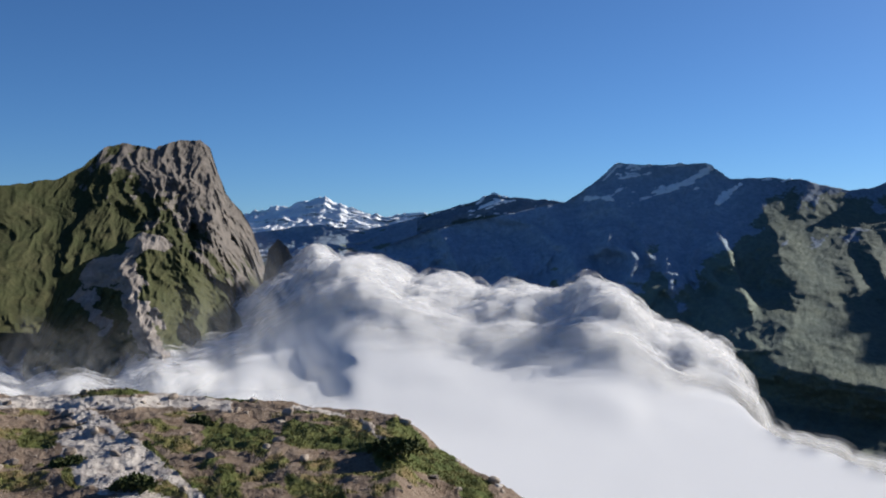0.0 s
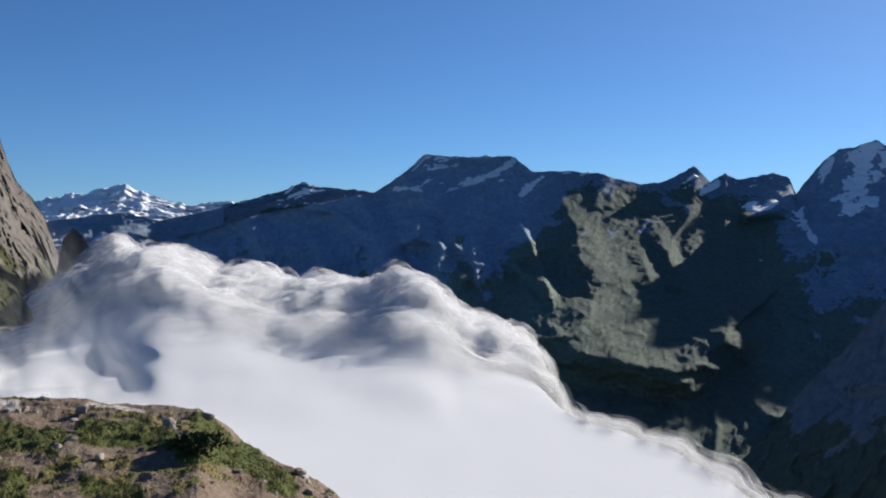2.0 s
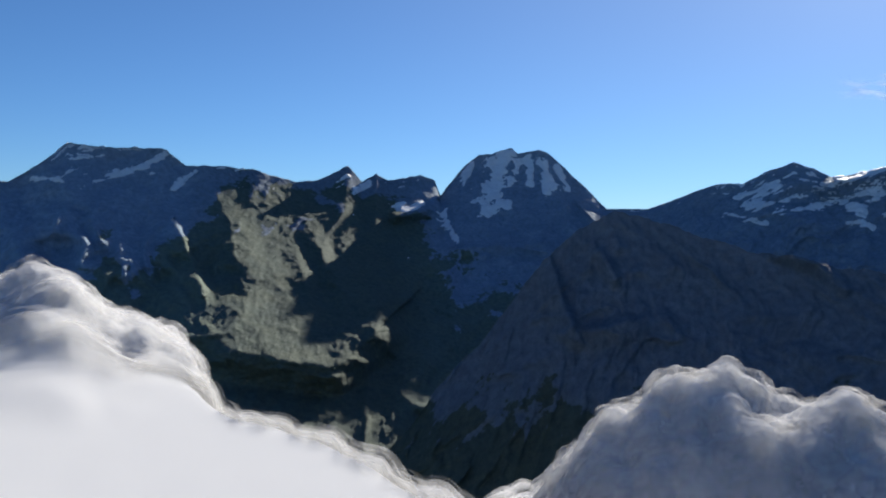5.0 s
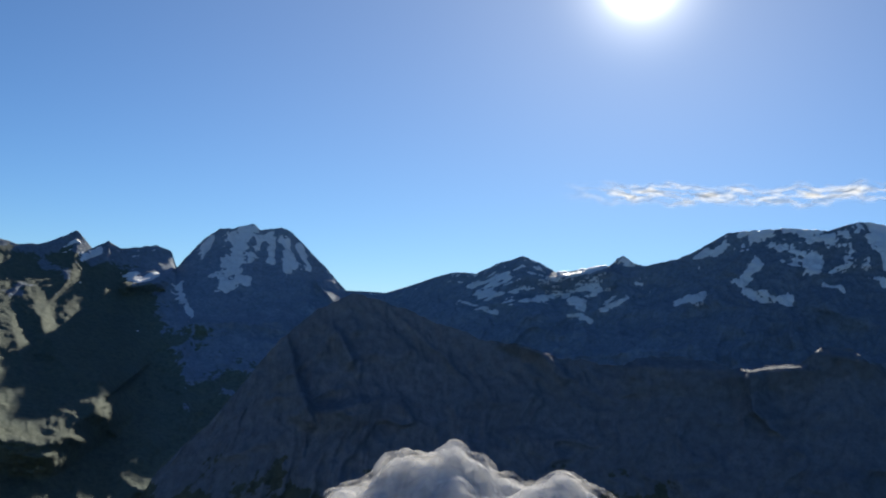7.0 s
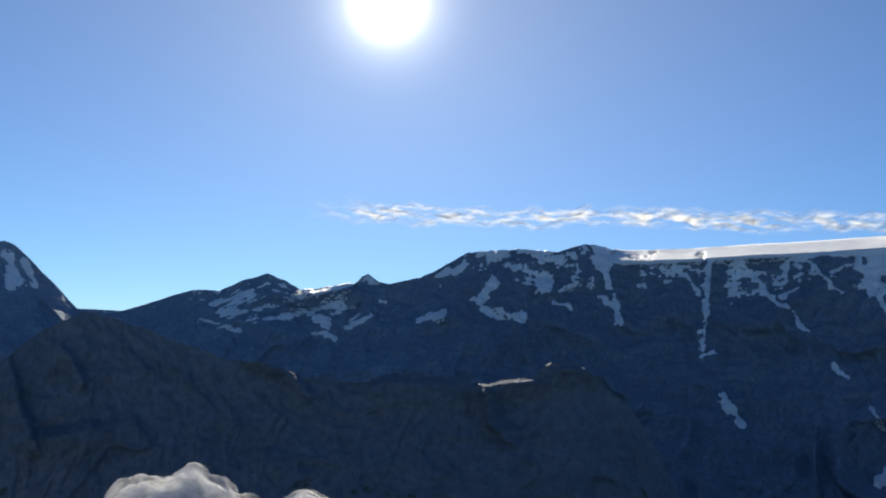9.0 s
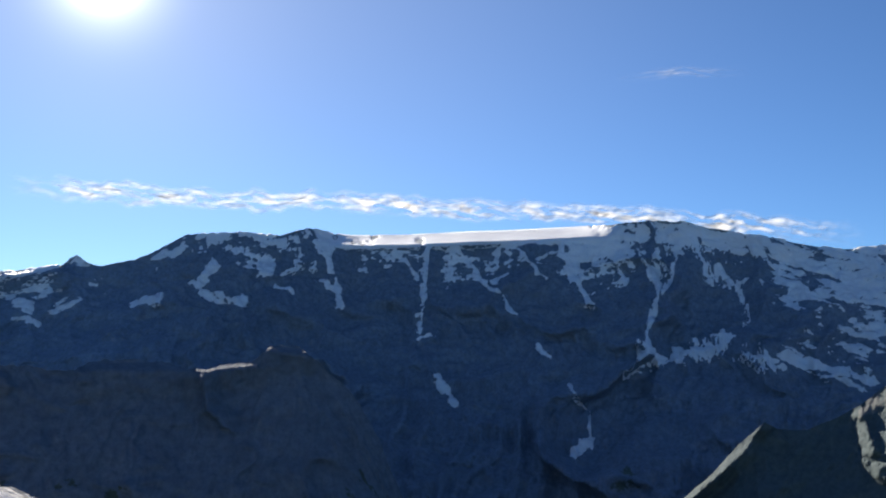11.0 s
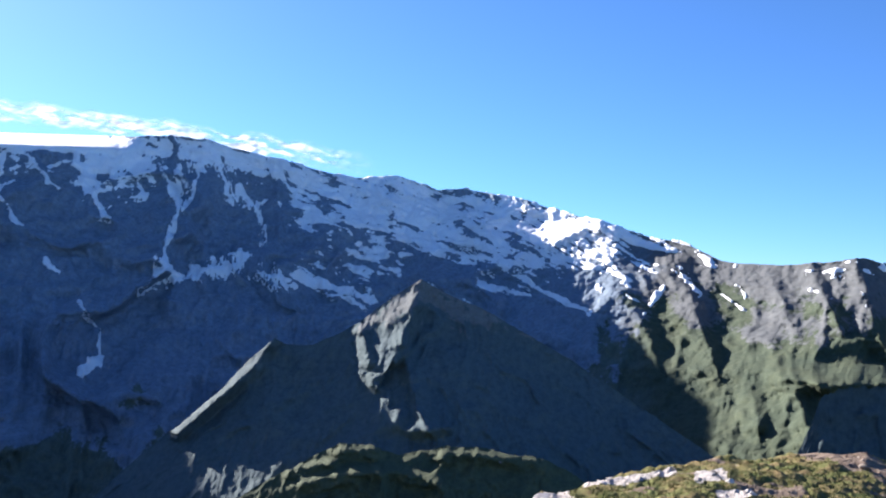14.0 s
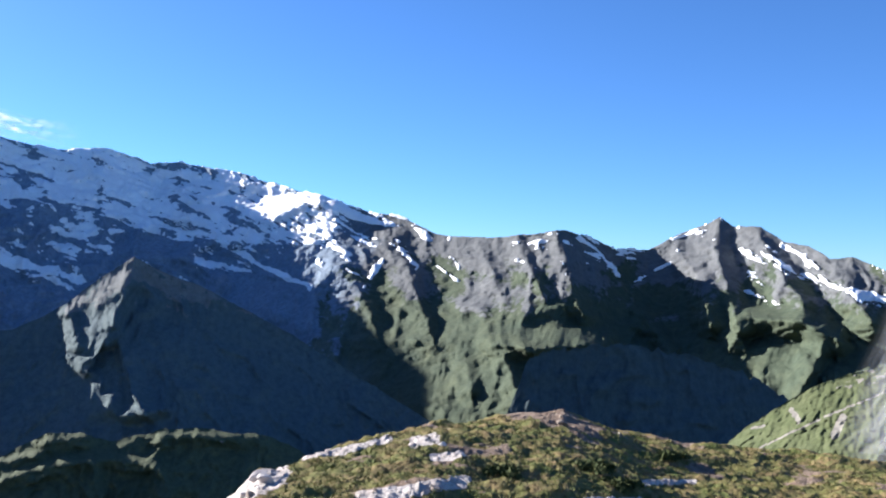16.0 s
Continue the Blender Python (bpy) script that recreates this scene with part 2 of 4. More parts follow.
def massif(name, label, crest, distance, foot, material, rough=120, gully=260, bowl=1.3, step=0.085, rows=170, jag=0.05,
           turf=(-2.0, 1.5), snow=None, couloirs=(), spurs=(), seed=0, cap=None, turf_at=None, rough_at=None, grain=0.08, bare=(), tone=1.0, snow_label="old summer snow in gullies and on ledges", back_drop=260, category="mountain", fine=1.0, cuts=None, calm=0.0, lump_at=None, wobble=0.15, cover_at=None, gully_at=None, fray=0.03, turf_soft=None):
    """A mountain from its crest (bearing, rise), distance (bearing, metres) and foot (metres out, height); cuts part a long range
    into its mountains: (end bearing, name, label, material)."""
    crest = np.array(crest, float)
    b = np.arange(crest[0, 0], crest[-1, 0] + step / 2, step)
    rc = knots(distance, b) if isinstance(distance, (list, tuple)) else np.full(b.shape, float(distance))
    u = np.radians(b) * rc
    rise = np.interp(b, crest[:, 0], crest[:, 1]) + jag * (fbm(u / (110 * fine), u * 0 + seed * 3.1, u * 0, 6, 0.65, seed) * 1.5)
    rc = even(rc, 1.6 * fine ** 0.5 / step)
    zc = rc * np.tan(np.radians(rise))
    if cap:
        zc = zc + (even(zc, 9) - zc) * smooth(cap[0] - 2, cap[0], b) * smooth(cap[1] + 3, cap[1], b)
    bulk = even(zc, 2.6 / step * fine ** 0.5)
    t = np.linspace(0, 1, rows)[:, None]
    rf, zf = foot
    rf = even(knots(rf, b), 2.0 * fine ** 0.5 / step) if isinstance(rf, (list, tuple)) else rf
    z = zf + (bulk - zf) * t + (zc - bulk) * t ** 5
    r = rf + (rc - rf) * (1 - (1 - t) ** bowl)
    ice = 0.0
    if cap:
        # a gently sloping ice cap behind the brow
        b0, b1, deep = cap
        brow = r
        r = r + deep * ((t - 0.955) / 0.045).clip(0, 1) * smooth(b0 - 2, b0 + 1, b) * smooth(b1 + 3, b1 - 1, b)
        z = z * r / brow
        zc = z[-1]
        ice = smooth(0.935, 0.955, t) * smooth(b0 - 2, b0, b) * smooth(b1 + 3, b1, b)
    B = np.broadcast_to(b, z.shape)
    E = np.degrees(np.arctan2(z, r))
    env = (1 - t) ** 0.5 * (1 - 0.3 * (1 - t))
    U, D = np.radians(B) * 3000 / fine, t * 1500 / fine
    warp = fbm(U / 600, D / 500, D * 0 + seed, 3, 0.5, seed) * 1.4
    down = ridged(U / 430 + warp * 0.6, D / 1500 + warp * 0.3, D * 0 + seed * 1.7, 3, 0.5, seed + 1)
    ribs = ridged(U / 120 + warp * 0.5, D / 520 + warp * 0.25, D * 0 + seed * 2.3, 5, 0.58, seed + 4)
    P = polar(B, r, z)
    lumps = ridged(P[..., 0] / (260 * fine), P[..., 1] / (260 * fine), P[..., 2] / (180 * fine), 6, 0.58, seed + 2)
    grit = fbm(P[..., 0] / (45 * fine), P[..., 1] / (45 * fine), P[..., 2] / (30 * fine), 4, 0.6, seed + 5)
    rough = rough * (knots(rough_at, B) if rough_at else 1.0)
    lumps = 0.4 + (lumps - 0.4) * (knots(lump_at, B) if lump_at else 1.0)
    gully = gully * (knots(gully_at, B) if gully_at else 1.0)
    out = gully * (down - 0.45) * env + rough * 0.42 * (lumps - 0.4) * (env * 0.8 + 0.1) + rough * 0.95 * (ribs - 0.4) * (env * 0.75 + 0.16) + rough * grain * grit
    out = out * (1 - 0.92 * ice)
    # ribs, ledges and hollows: a line, how far its edge stands out, its widths on the positive and negative side, and the share at both ends
    for line, amount, wide, narrow, first, last in spurs:
        c = window(b, line, max(wide, narrow) + 0.6)
        d, along, side = near_line(B[:, c] + wobble * (0.5 * warp[:, c] + 0.9 * grit[:, c]), E[:, c] + wobble * (0.5 * grit[:, c] - 0.4 * warp[:, c]), line)
        mask = (1 - d / np.where(side > 0, wide, narrow)).clip(0, 1)
        out[:, c] *= 1 - calm * mask
        out[:, c] += amount * mask * (first + (last - first) * along) * (0.8 + 0.5 * lumps[:, c])
    z2 = z + (rough * 0.3 * (lumps - 0.4) + rough * grain * grit) * env * (1 - 0.92 * ice)
    front = polar(B, r - out, z2)
    line = turf[0] + (knots(turf_at, B) if turf_at else 0)
    soft = turf[1] * (knots(turf_soft, B) if turf_soft else 1.0)
    turf_v = smooth(soft, -soft, E - line + 2.6 * fbm(U / 260, D / 200, D * 0, 5, 0.6, seed + 3) + (ribs - 0.4) * 3.0 + (lumps - 0.4) * 2.0)
    for path, w in bare:
        c = window(b, path, w + 1)
        d, _, _ = near_line(B[:, c] + fray * grit[:, c] + 0.5 * fray * warp[:, c], E[:, c] + fray * grit[:, c], path)
        turf_v[:, c] = np.minimum(turf_v[:, c], smooth(0.6, 1.2, d / w) - 0.5 * (d < w))
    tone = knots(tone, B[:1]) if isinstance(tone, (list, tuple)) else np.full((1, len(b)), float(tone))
    # the far side, falling away
    k = np.linspace(0, 1, 14)[1:, None]
    rb, zb = r[-1] + k * back_drop * 1.6, zc - k ** 1.2 * (back_drop + 0.3 * np.abs(zc))
    lb = ridged(np.radians(b) * rc / 260 + k * 0, k * 3, k * 0 + seed, 4, 0.5, seed + 2)
    behind = polar(np.broadcast_to(b, rb.shape), rb + 0 * lb, zb + 25 * fine * (lb - 0.5) * k)
    turf_all = np.concatenate([turf_v, np.broadcast_to(turf_v[-1], behind.shape[:2])])
    whole, snow_whole, keep = np.concatenate([front, behind]), None, None
    if snow:
        line, width, cover = snow
        line = knots(line, B) if isinstance(line, (list, tuple)) else line
        dip = 0.36 - 0.72 * smooth(88, 95, B)
        along_bed, across_bed = U * 0.93 + D * dip, D * 0.93 - U * dip
        broad = fbm(U / 230 + warp * 0.5, D / 130, D * 0 + 9, 5, 0.62, seed + 4)
        banded = fbm(along_bed / 120, across_bed / 34, D * 0 + 4, 5, 0.72, seed + 1)
        chutes = fbm(U / 30 + 0.5 * warp, D / 150, D * 0 + 2, 5, 0.7, seed + 3)
        lean = smooth(90, 97, B) + smooth(60, 50, B) * (1 - smooth(30.5, 31.5, B) * smooth(40, 39, B))
        streak = banded * (0.4 + 0.6 * lean) + chutes * 0.5 * (1 - lean)
        s = 1.2 * ice + ((E - line) / width).clip(-2.2, 0.75) + broad * 0.8 + streak * 1.25 - (ribs - 0.38) * 1.6 - (lumps - 0.4) * 1.2 + 0.4 * grit + cover + (knots(cover_at, B) if cover_at else 0)
        for path, w in couloirs:
            c = window(b, path, 4 * w + 0.6)
            d, along, _ = near_line(B[:, c] + 0.16 * broad[:, c] + 0.1 * streak[:, c], E[:, c] + 0.2 * broad[:, c], path)
            s[:, c] = np.maximum(s[:, c], 1.3 - 1.0 * d / w + 0.6 * broad[:, c] + 1.15 * streak[:, c] + 0.45 * grit[:, c] - 0.4 * (ribs[:, c] - 0.4))
        lay = ((s - 0.5) * 16).clip(-8, 6) * fine
        toward = -front / np.linalg.norm(front, axis=-1, keepdims=True)
        sx = front + toward * (lay * 0.75)[..., None]
        sx[..., 2] += lay * 0.75
        sb = behind.copy()
        sb[..., 2] += lay[-1] * 0.75
        keep = np.concatenate([s, np.broadcast_to(s[-1], behind.shape[:2])]) > 0.5
        snow_whole = np.concatenate([sx, sb])
    start = 0
    for end, name, label, material in cuts or [(1e9, name, label, material)]:
        stop = min(int(np.searchsorted(b, end)), len(b) - 1)
        c = slice(start, stop + 1)
        top = tagged(new(name), label, category)
        for kind, q in ((("slope", slice(None)),) if snow else (("near_slope", slice(0, rows)), ("far_slope", slice(rows - 1, None)))):
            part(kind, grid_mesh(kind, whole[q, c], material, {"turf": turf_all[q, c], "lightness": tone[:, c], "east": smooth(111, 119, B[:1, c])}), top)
        if snow and keep[:, c].any():
            part("snow_field", grid_mesh("snow_field", snow_whole[:, c], SNOW, None, keep[:, c]), top, snow_label)
        start = stop
    return top


def blur(f, times):
    for _ in range(times):
        g = np.pad(f, ((1, 1), (1, 1)), mode="edge")
        f = (g[:-2, 1:-1] + g[2:, 1:-1] + g[1:-1, :-2] + g[1:-1, 2:] + 2 * g[1:-1, 1:-1]) / 6
    return f


def cloud_field(name, label, bearings, ranges, level, ridge, half, edge, puffs, sizes, lump=1.0, calm=0.25, soft=4, veils=((2, 0), (5, 1), (8.5, 2)), core=True, thin=1.0, step=0.12, rows=220, drop=70, seed=0):
    """Cloud as a lumpy sheet: a level, a higher ridge (bearing, distance, height) over it, round puffs heaped on it, an edge (bearing, distance)
    where it rounds off and falls away, and thinning veils of vapour above."""
    rng = np.random.RandomState(seed)
    b = np.arange(bearings[0], bearings[1], step)
    r = np.geomspace(ranges[0], ranges[1], rows)[:, None]
    B, Rr = np.broadcast_arrays(b, r)
    P = polar(B, Rr, 0.0)
    rm, zm = knots(ridge, b), knots(ridge, b, 2)
    near, far = knots(half[0], b), half[1]
    s = ((Rr - rm) / np.where(Rr < rm, near, far)).clip(-1, 1)
    on = (1 - s ** 2) ** 1.5
    z = level + (zm - level) * on
    # heaped puffs, each with smaller ones on its back
    big, small = np.zeros(B.shape), np.zeros(B.shape)
    for i in range(puffs):
        pb = rng.uniform(bearings[0], bearings[1])
        pr = np.exp(rng.uniform(np.log(ranges[0]), np.log(ranges[1])))
        size = sizes[0] + (sizes[1] - sizes[0]) * rng.rand() ** 1.6 if i % 4 == 0 else sizes[0] * rng.uniform(0.45, 1.1)
        size = size * min(1.0, 0.35 + pr / 900)
        reach = np.degrees(size / pr)
        c = slice(int(np.searchsorted(b, pb - reach)), int(np.searchsorted(b, pb + reach)))
        q = slice(int(np.searchsorted(r[:, 0], pr - size)), int(np.searchsorted(r[:, 0], pr + size)))
        centre = polar(pb, pr, 0.0)
        d2 = ((P[q, c, 0] - centre[0]) ** 2 + (P[q, c, 1] - centre[1]) ** 2) / size ** 2
        dome = size * rng.uniform(0.45, 0.75) * (1 - d2).clip(0, 1) ** 1.1
        heap = big if i % 4 == 0 else small
        heap[q, c] = np.maximum(heap[q, c], dome)
    live = lump * (calm + (1 - calm) * on)
    z = z + (big + 0.8 * small - 0.3 * sizes[1]) * live
    z = z + 4 * live * fbm(P[..., 0] / 30, P[..., 1] / 30, z / 30, 3, 0.5, seed)
    over = knots(edge, b) * (1 + 0.05 * fbm(b / 1.6, b * 0, b * 0, 3, 0.5, seed + 1)) + 14 * live * fbm(P[..., 0] / 40, P[..., 1] / 40, z * 0, 3, 0.5, seed + 6) - Rr
    rim = (over / 45).clip(0, 1)
    z = z - drop * (1 - np.sqrt(rim * (2 - rim))) - 1.2 * (-over).clip(0, 200)
    sides = np.minimum(B - bearings[0], bearings[1] - B)
    z = z - drop * (1 - np.sqrt(((sides / 1.5).clip(0, 1)) * (2 - (sides / 1.5).clip(0, 1))))
    z = blur(z, soft)
    # ragged to the sides as well as upward
    Rr = Rr + 2.0 * live * fbm(P[..., 0] / 30, P[..., 1] / 30, z / 30, 2, 0.45, seed + 2)
    top = tagged(new(name), label, "cloud")
    if core:
        part("core", grid_mesh("core", polar(B, Rr, np.minimum(blur(z, 60) - 7 * live, blur(z, 30) - 1.5)), CLOUD_CORE), top)
    for lift, k in veils:
        zs = blur(z, 2 + 2 * k)
        Y = polar(B, Rr, zs)
        du, dv = np.gradient(Y, axis=1), np.gradient(Y, axis=0)
        n = np.cross(du, dv)
        n /= np.linalg.norm(n, axis=-1, keepdims=True) + 1e-9
        n *= np.sign(n[..., 2:3]) + (n[..., 2:3] == 0)
        curl = 3.4 * fbm(P[..., 0] / 20, P[..., 1] / 20, z / 20 + 3 * lift, 4, 0.55, seed + k)
        Y = Y + n * (np.maximum(lift + curl * np.maximum(smooth(0.3, 0.8, on), smooth(60, 10, over)), min(lift, 0.4)) * (0.5 + 0.5 * on))[..., None]
        cover = thin * np.maximum(smooth(0.3, 0.8, on), smooth(70, 20, over)) * smooth(-140, -60, over) * smooth(0, 1.2, sides)
        part("veil", grid_mesh("veil", Y, CLOUD_VEILS[k], {"cover": cover}, cover > 0.004), top)
    return top


def mist_bank(name, label, bearings, ranges, low, tops, thick, seed):
    """Mist as upright curtains of thin vapour, densest at the foot: low is their foot's height, tops (bearing, height) where they end."""
    top = tagged(new(name), label, "cloud")
    b = np.arange(bearings[0], bearings[1], 0.15)
    v = np.linspace(0, 1, 40)[:, None]
    for k, r in enumerate(ranges):
        high = knots(tops, b) + 24 * fbm(b / 4, b * 0 + k, b * 0, 3, 0.5, seed + k)
        z = low + (high - low) * v
        R = r + 12 * fbm(b / 5 + 0 * v, v * 2, v * 0 + k, 3, 0.5, seed) + 10 * v
        ends = smooth(0, 4, b - bearings[0]) * smooth(0, 4, bearings[1] - b)
        cover = thick * ends * (1 - v) ** 1.3 * (0.75 + 0.6 * fbm(b / 2.2 + 0 * v, v * 2.5, v * 0 + 3 * k, 4, 0.55, seed + 2)).clip(0, 1.4)
        part("veil", grid_mesh("veil", polar(b + 0 * v, R, z), MIST, {"cover": cover}), top)
    return top


def core_material():
    g = Graph("dense_cloud")
    body = vapour(g, 0.3, 2.3)
    g.l.new(body.outputs[0], g.n["Material Output"].inputs["Surface"])
    return g.m


CLOUD_CORE = core_material()
MIST = cloud_material("thin_mist", 0.2, 0.6, 1.0, 0.02, 3.0, 3.0)
CLOUD_VEILS = [cloud_material("cloud_veil", low, high, a, scale, 3.5) for low, high, a, scale in ((0.1, 0.6, 0.8, 0.04), (0.25, 0.62, 0.65, 0.045), (0.36, 0.66, 0.5, 0.05), (0.42, 0.68, 0.4, 0.055))]

# ---- the ground ----
b = np.linspace(0, 360, 181)
rings = np.array([0, 300, 700, 1200, 2000, 3200, 4800, 9000, 30000.0])[:, None]
heights = np.array([-560, -560, -560, -560, -560, -560, -560, -560, -560.0])[:, None] + 0 * b
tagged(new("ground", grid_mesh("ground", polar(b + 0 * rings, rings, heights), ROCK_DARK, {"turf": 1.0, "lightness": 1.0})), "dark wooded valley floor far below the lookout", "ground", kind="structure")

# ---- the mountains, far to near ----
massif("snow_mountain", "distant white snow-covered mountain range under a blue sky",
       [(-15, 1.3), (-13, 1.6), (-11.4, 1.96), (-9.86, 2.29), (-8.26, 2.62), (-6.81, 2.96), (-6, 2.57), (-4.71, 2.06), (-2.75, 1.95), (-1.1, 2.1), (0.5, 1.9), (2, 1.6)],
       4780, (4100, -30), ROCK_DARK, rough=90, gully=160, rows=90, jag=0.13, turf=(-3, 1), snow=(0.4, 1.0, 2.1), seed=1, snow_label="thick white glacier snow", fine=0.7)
# the raised tone lightens this ridge in place of distance haze
massif("hill", "green foothill ridge before the snow range, haze put into its colour",
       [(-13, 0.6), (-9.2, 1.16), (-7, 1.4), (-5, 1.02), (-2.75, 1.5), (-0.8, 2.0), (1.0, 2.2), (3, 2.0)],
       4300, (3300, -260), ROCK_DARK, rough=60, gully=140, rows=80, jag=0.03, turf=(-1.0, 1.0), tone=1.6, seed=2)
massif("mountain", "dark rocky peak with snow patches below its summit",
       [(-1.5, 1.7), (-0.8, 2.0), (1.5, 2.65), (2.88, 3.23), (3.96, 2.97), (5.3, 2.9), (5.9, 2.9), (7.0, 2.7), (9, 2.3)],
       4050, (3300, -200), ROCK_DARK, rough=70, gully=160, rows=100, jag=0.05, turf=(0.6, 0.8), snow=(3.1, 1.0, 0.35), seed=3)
# the main range, one unbroken wall round the valley
CREST = [(-7, -2.2), (-4.7, -0.7), (-3, 0.3), (-1, 1.0), (2, 1.7), (5, 2.3), (7.04, 2.68), (8.65, 3.75), (10.02, 4.89), (12.44, 4.75), (14.92, 4.77), (16.2, 3.9), (18.2, 3.9), (20, 3.78), (22.3, 3.1), (23.4, 3.25)]
CREST += [(24.2, 3.55), (25.25, 4.13), (26.1, 3.22), (26.9, 3.72), (27.6, 3.3), (28.5, 3.45), (29.5, 3.7), (30.3, 3.3), (30.65, 2.5), (32.0, 4.24), (32.8, 4.86), (34.04, 5.06), (34.7, 5.3), (35.1, 4.95), (36.26, 5.25), (36.9, 4.94), (37.83, 4.15), (39.0, 3.05), (40.2, 1.85)]
CREST += [(42.5, 1.85), (43.7, 2.3), (45.3, 2.98), (46.2, 3.28), (47.6, 3.25), (48.8, 3.97), (50.3, 4.45), (51.3, 4.1), (52.3, 3.55), (55.2, 4.08), (55.95, 4.75), (56.5, 4.35), (57.4, 4.25), (59.1, 4.68), (60.3, 5.33), (61.7, 6.27), (64.6, 6.5), (66.9, 6.5), (68.6, 7.03), (70.6, 6.6)]
CREST += [(74.9, 6.9), (78.8, 7.2), (83.4, 7.5), (85.3, 7.63), (88.1, 8.0), (90.2, 7.93), (91.7, 7.5), (94.8, 7.03), (98.2, 6.35), (101.0, 6.58), (103.4, 5.95), (105.1, 6.1), (107, 5.8), (108.6, 5.6), (110.4, 5.05), (113.2, 4.4), (115.2, 3.8), (117.4, 3.55), (119.7, 2.5)]
CREST += [(122.6, 2.4), (124.7, 2.68), (127, 2.98), (128.2, 2.7), (129.9, 1.95), (131.8, 1.93), (133.4, 2.84), (135.0, 3.45), (135.65, 3.85), (136.4, 3.3), (137.8, 3.3), (139.1, 2.5), (140.3, 2.3), (141.4, 1.6), (142.6, 1.75), (144.2, 1.0), (147, 1.3), (150, 0.5)]
RANGE = [(-7, 3300), (8, 3500), (20, 3700), (27, 4100), (35, 4500), (40, 4400), (46, 3800), (56, 3650), (80, 3600), (100, 3650), (107, 3600), (110, 3400), (113, 3200), (121, 2800), (127, 2500), (129, 2600), (131, 2800), (133, 2860), (136.5, 2740), (142, 2480), (150, 2200)]
FOOT = [(-7, 2250), (14, 2300), (20, 2200), (30, 2500), (36, 2600), (46, 2250), (56, 2150), (100, 2250), (107, 2150), (110, 1950), (113, 1800), (121, 1420), (127, 1250), (129, 1300), (131, 1450), (133, 1500), (136.5, 1400), (142, 1220), (150, 1050)]
GULLIES = [([(15.2, 4.6), (13.6, 3.7), (12.2, 3.2)], 0.16), ([(16.8, 3.6), (15.6, 2.7)], 0.14), ([(8.2, 3.0), (9.8, 2.9)], 0.1), ([(12, 3.1), (10.6, 2.5)], 0.1),
           ([(26.6, 3.1), (25.6, 2.6)], 0.18), ([(30.9, 1.5), (31.2, 0.6), (31.6, -0.2)], 0.22), ([(28.3, 1.95), (28.9, 1.75), (29.6, 2.1)], 0.2),
           ([(34.5, 5.2), (34.0, 4.2), (33.3, 2.4)], 0.85), ([(35.7, 4.9), (35.9, 3.2)], 0.2), ([(36.6, 4.4), (36.8, 2.8)], 0.3), ([(35.2, 4.6), (34.6, 3.2)], 0.25), ([(33.2, 2.6), (34.6, 2.2)], 0.3), ([(36.4, 4.5), (37.2, 3.2)], 0.25), ([(37.4, 4.2), (37.9, 3.0)], 0.2), ([(32.4, 4.3), (31.9, 3.2)], 0.2)]
GULLIES += [([(52.4, 3.5), (55.0, 3.95)], 0.3), ([(52.2, 3.2), (51.4, 3.0)], 0.2), ([(53.8, 2.7), (54.6, 2.9)], 0.3), ([(49.5, 3.2), (47.5, 2.6)], 0.2), ([(48, 2.1), (50, 2.4)], 0.17), ([(50.5, 1.9), (52.5, 2.3), (54, 2.0)], 0.18), ([(46.6, 1.5), (49, 1.2)], 0.12), ([(55, 1.7), (56.5, 2.3)], 0.2), ([(60, 4.8), (61.5, 5.4)], 0.22), ([(62.4, 3.6), (63.5, 4.6)], 0.32), ([(59, 2.2), (60.5, 2.6)], 0.2), ([(53, 1.2), (54.4, 1.0)], 0.1)]
GULLIES += [([(70, 6.4), (78, 6.85), (85.5, 7.4)], 0.42), ([(88.6, 6.4), (88.77, 4.3), (88.5, 2.65), (88.07, 1.7), (88.2, 0.2)], 0.2), ([(88.1, 0.9), (88.2, 0.1), (90.0, 0.45), (91.9, 0.85), (92.4, 1.25)], 0.52), ([(88.2, 0.0), (87.1, -0.7)], 0.1),
            ([(93.3, 0.5), (94.6, 0.2), (96.2, 0.6), (97.9, -0.2), (99.5, -0.5)], 0.5), ([(89.7, 6.6), (89.5, 4.7), (88.9, 3.7)], 0.12), ([(87.2, 6.9), (88.5, 4.8)], 0.11), ([(77.0, 6.3), (78.8, 4.5), (80.7, 2.5)], 0.14), ([(83.0, 6.6), (84.1, 4.9), (85.0, 3.2)], 0.18), ([(75.5, 6.3), (75.2, 2.7), (75.1, 1.0), (76.0, 1.1)], 0.25), ([(73.6, 6.2), (75.2, 4.0)], 0.13)]
GULLIES += [([(92.0, 5.6), (93.2, 4.2), (93.7, 2.6)], 0.14), ([(95.0, 5.0), (97.7, 3.5), (101.4, 0.8)], 0.2), ([(82.1, 0.7), (82.8, 0.1)], 0.1), ([(83.9, -1.4), (84.9, -3.0), (85.1, -4.2)], 0.08), ([(84.2, -5.3), (85.1, -4.5)], 0.36), ([(76.3, -1.1), (76.8, -2.0), (77.4, -2.8)], 0.22),
            ([(69.2, 6.2), (70.2, 4.2), (70.6, 2.6)], 0.22), ([(64, 5.6), (66.5, 4.9)], 0.4), ([(63, 3.0), (65, 2.6)], 0.3), ([(69.5, 4.2), (70.4, 3.4)], 0.15), ([(66.8, 3.6), (67.8, 3.2)], 0.15), ([(80.2, 6.6), (82.5, 4.6)], 0.1), ([(85.6, 6.9), (87, 4.6)], 0.1), ([(90.8, 6.6), (91.8, 4.6)], 0.1)]
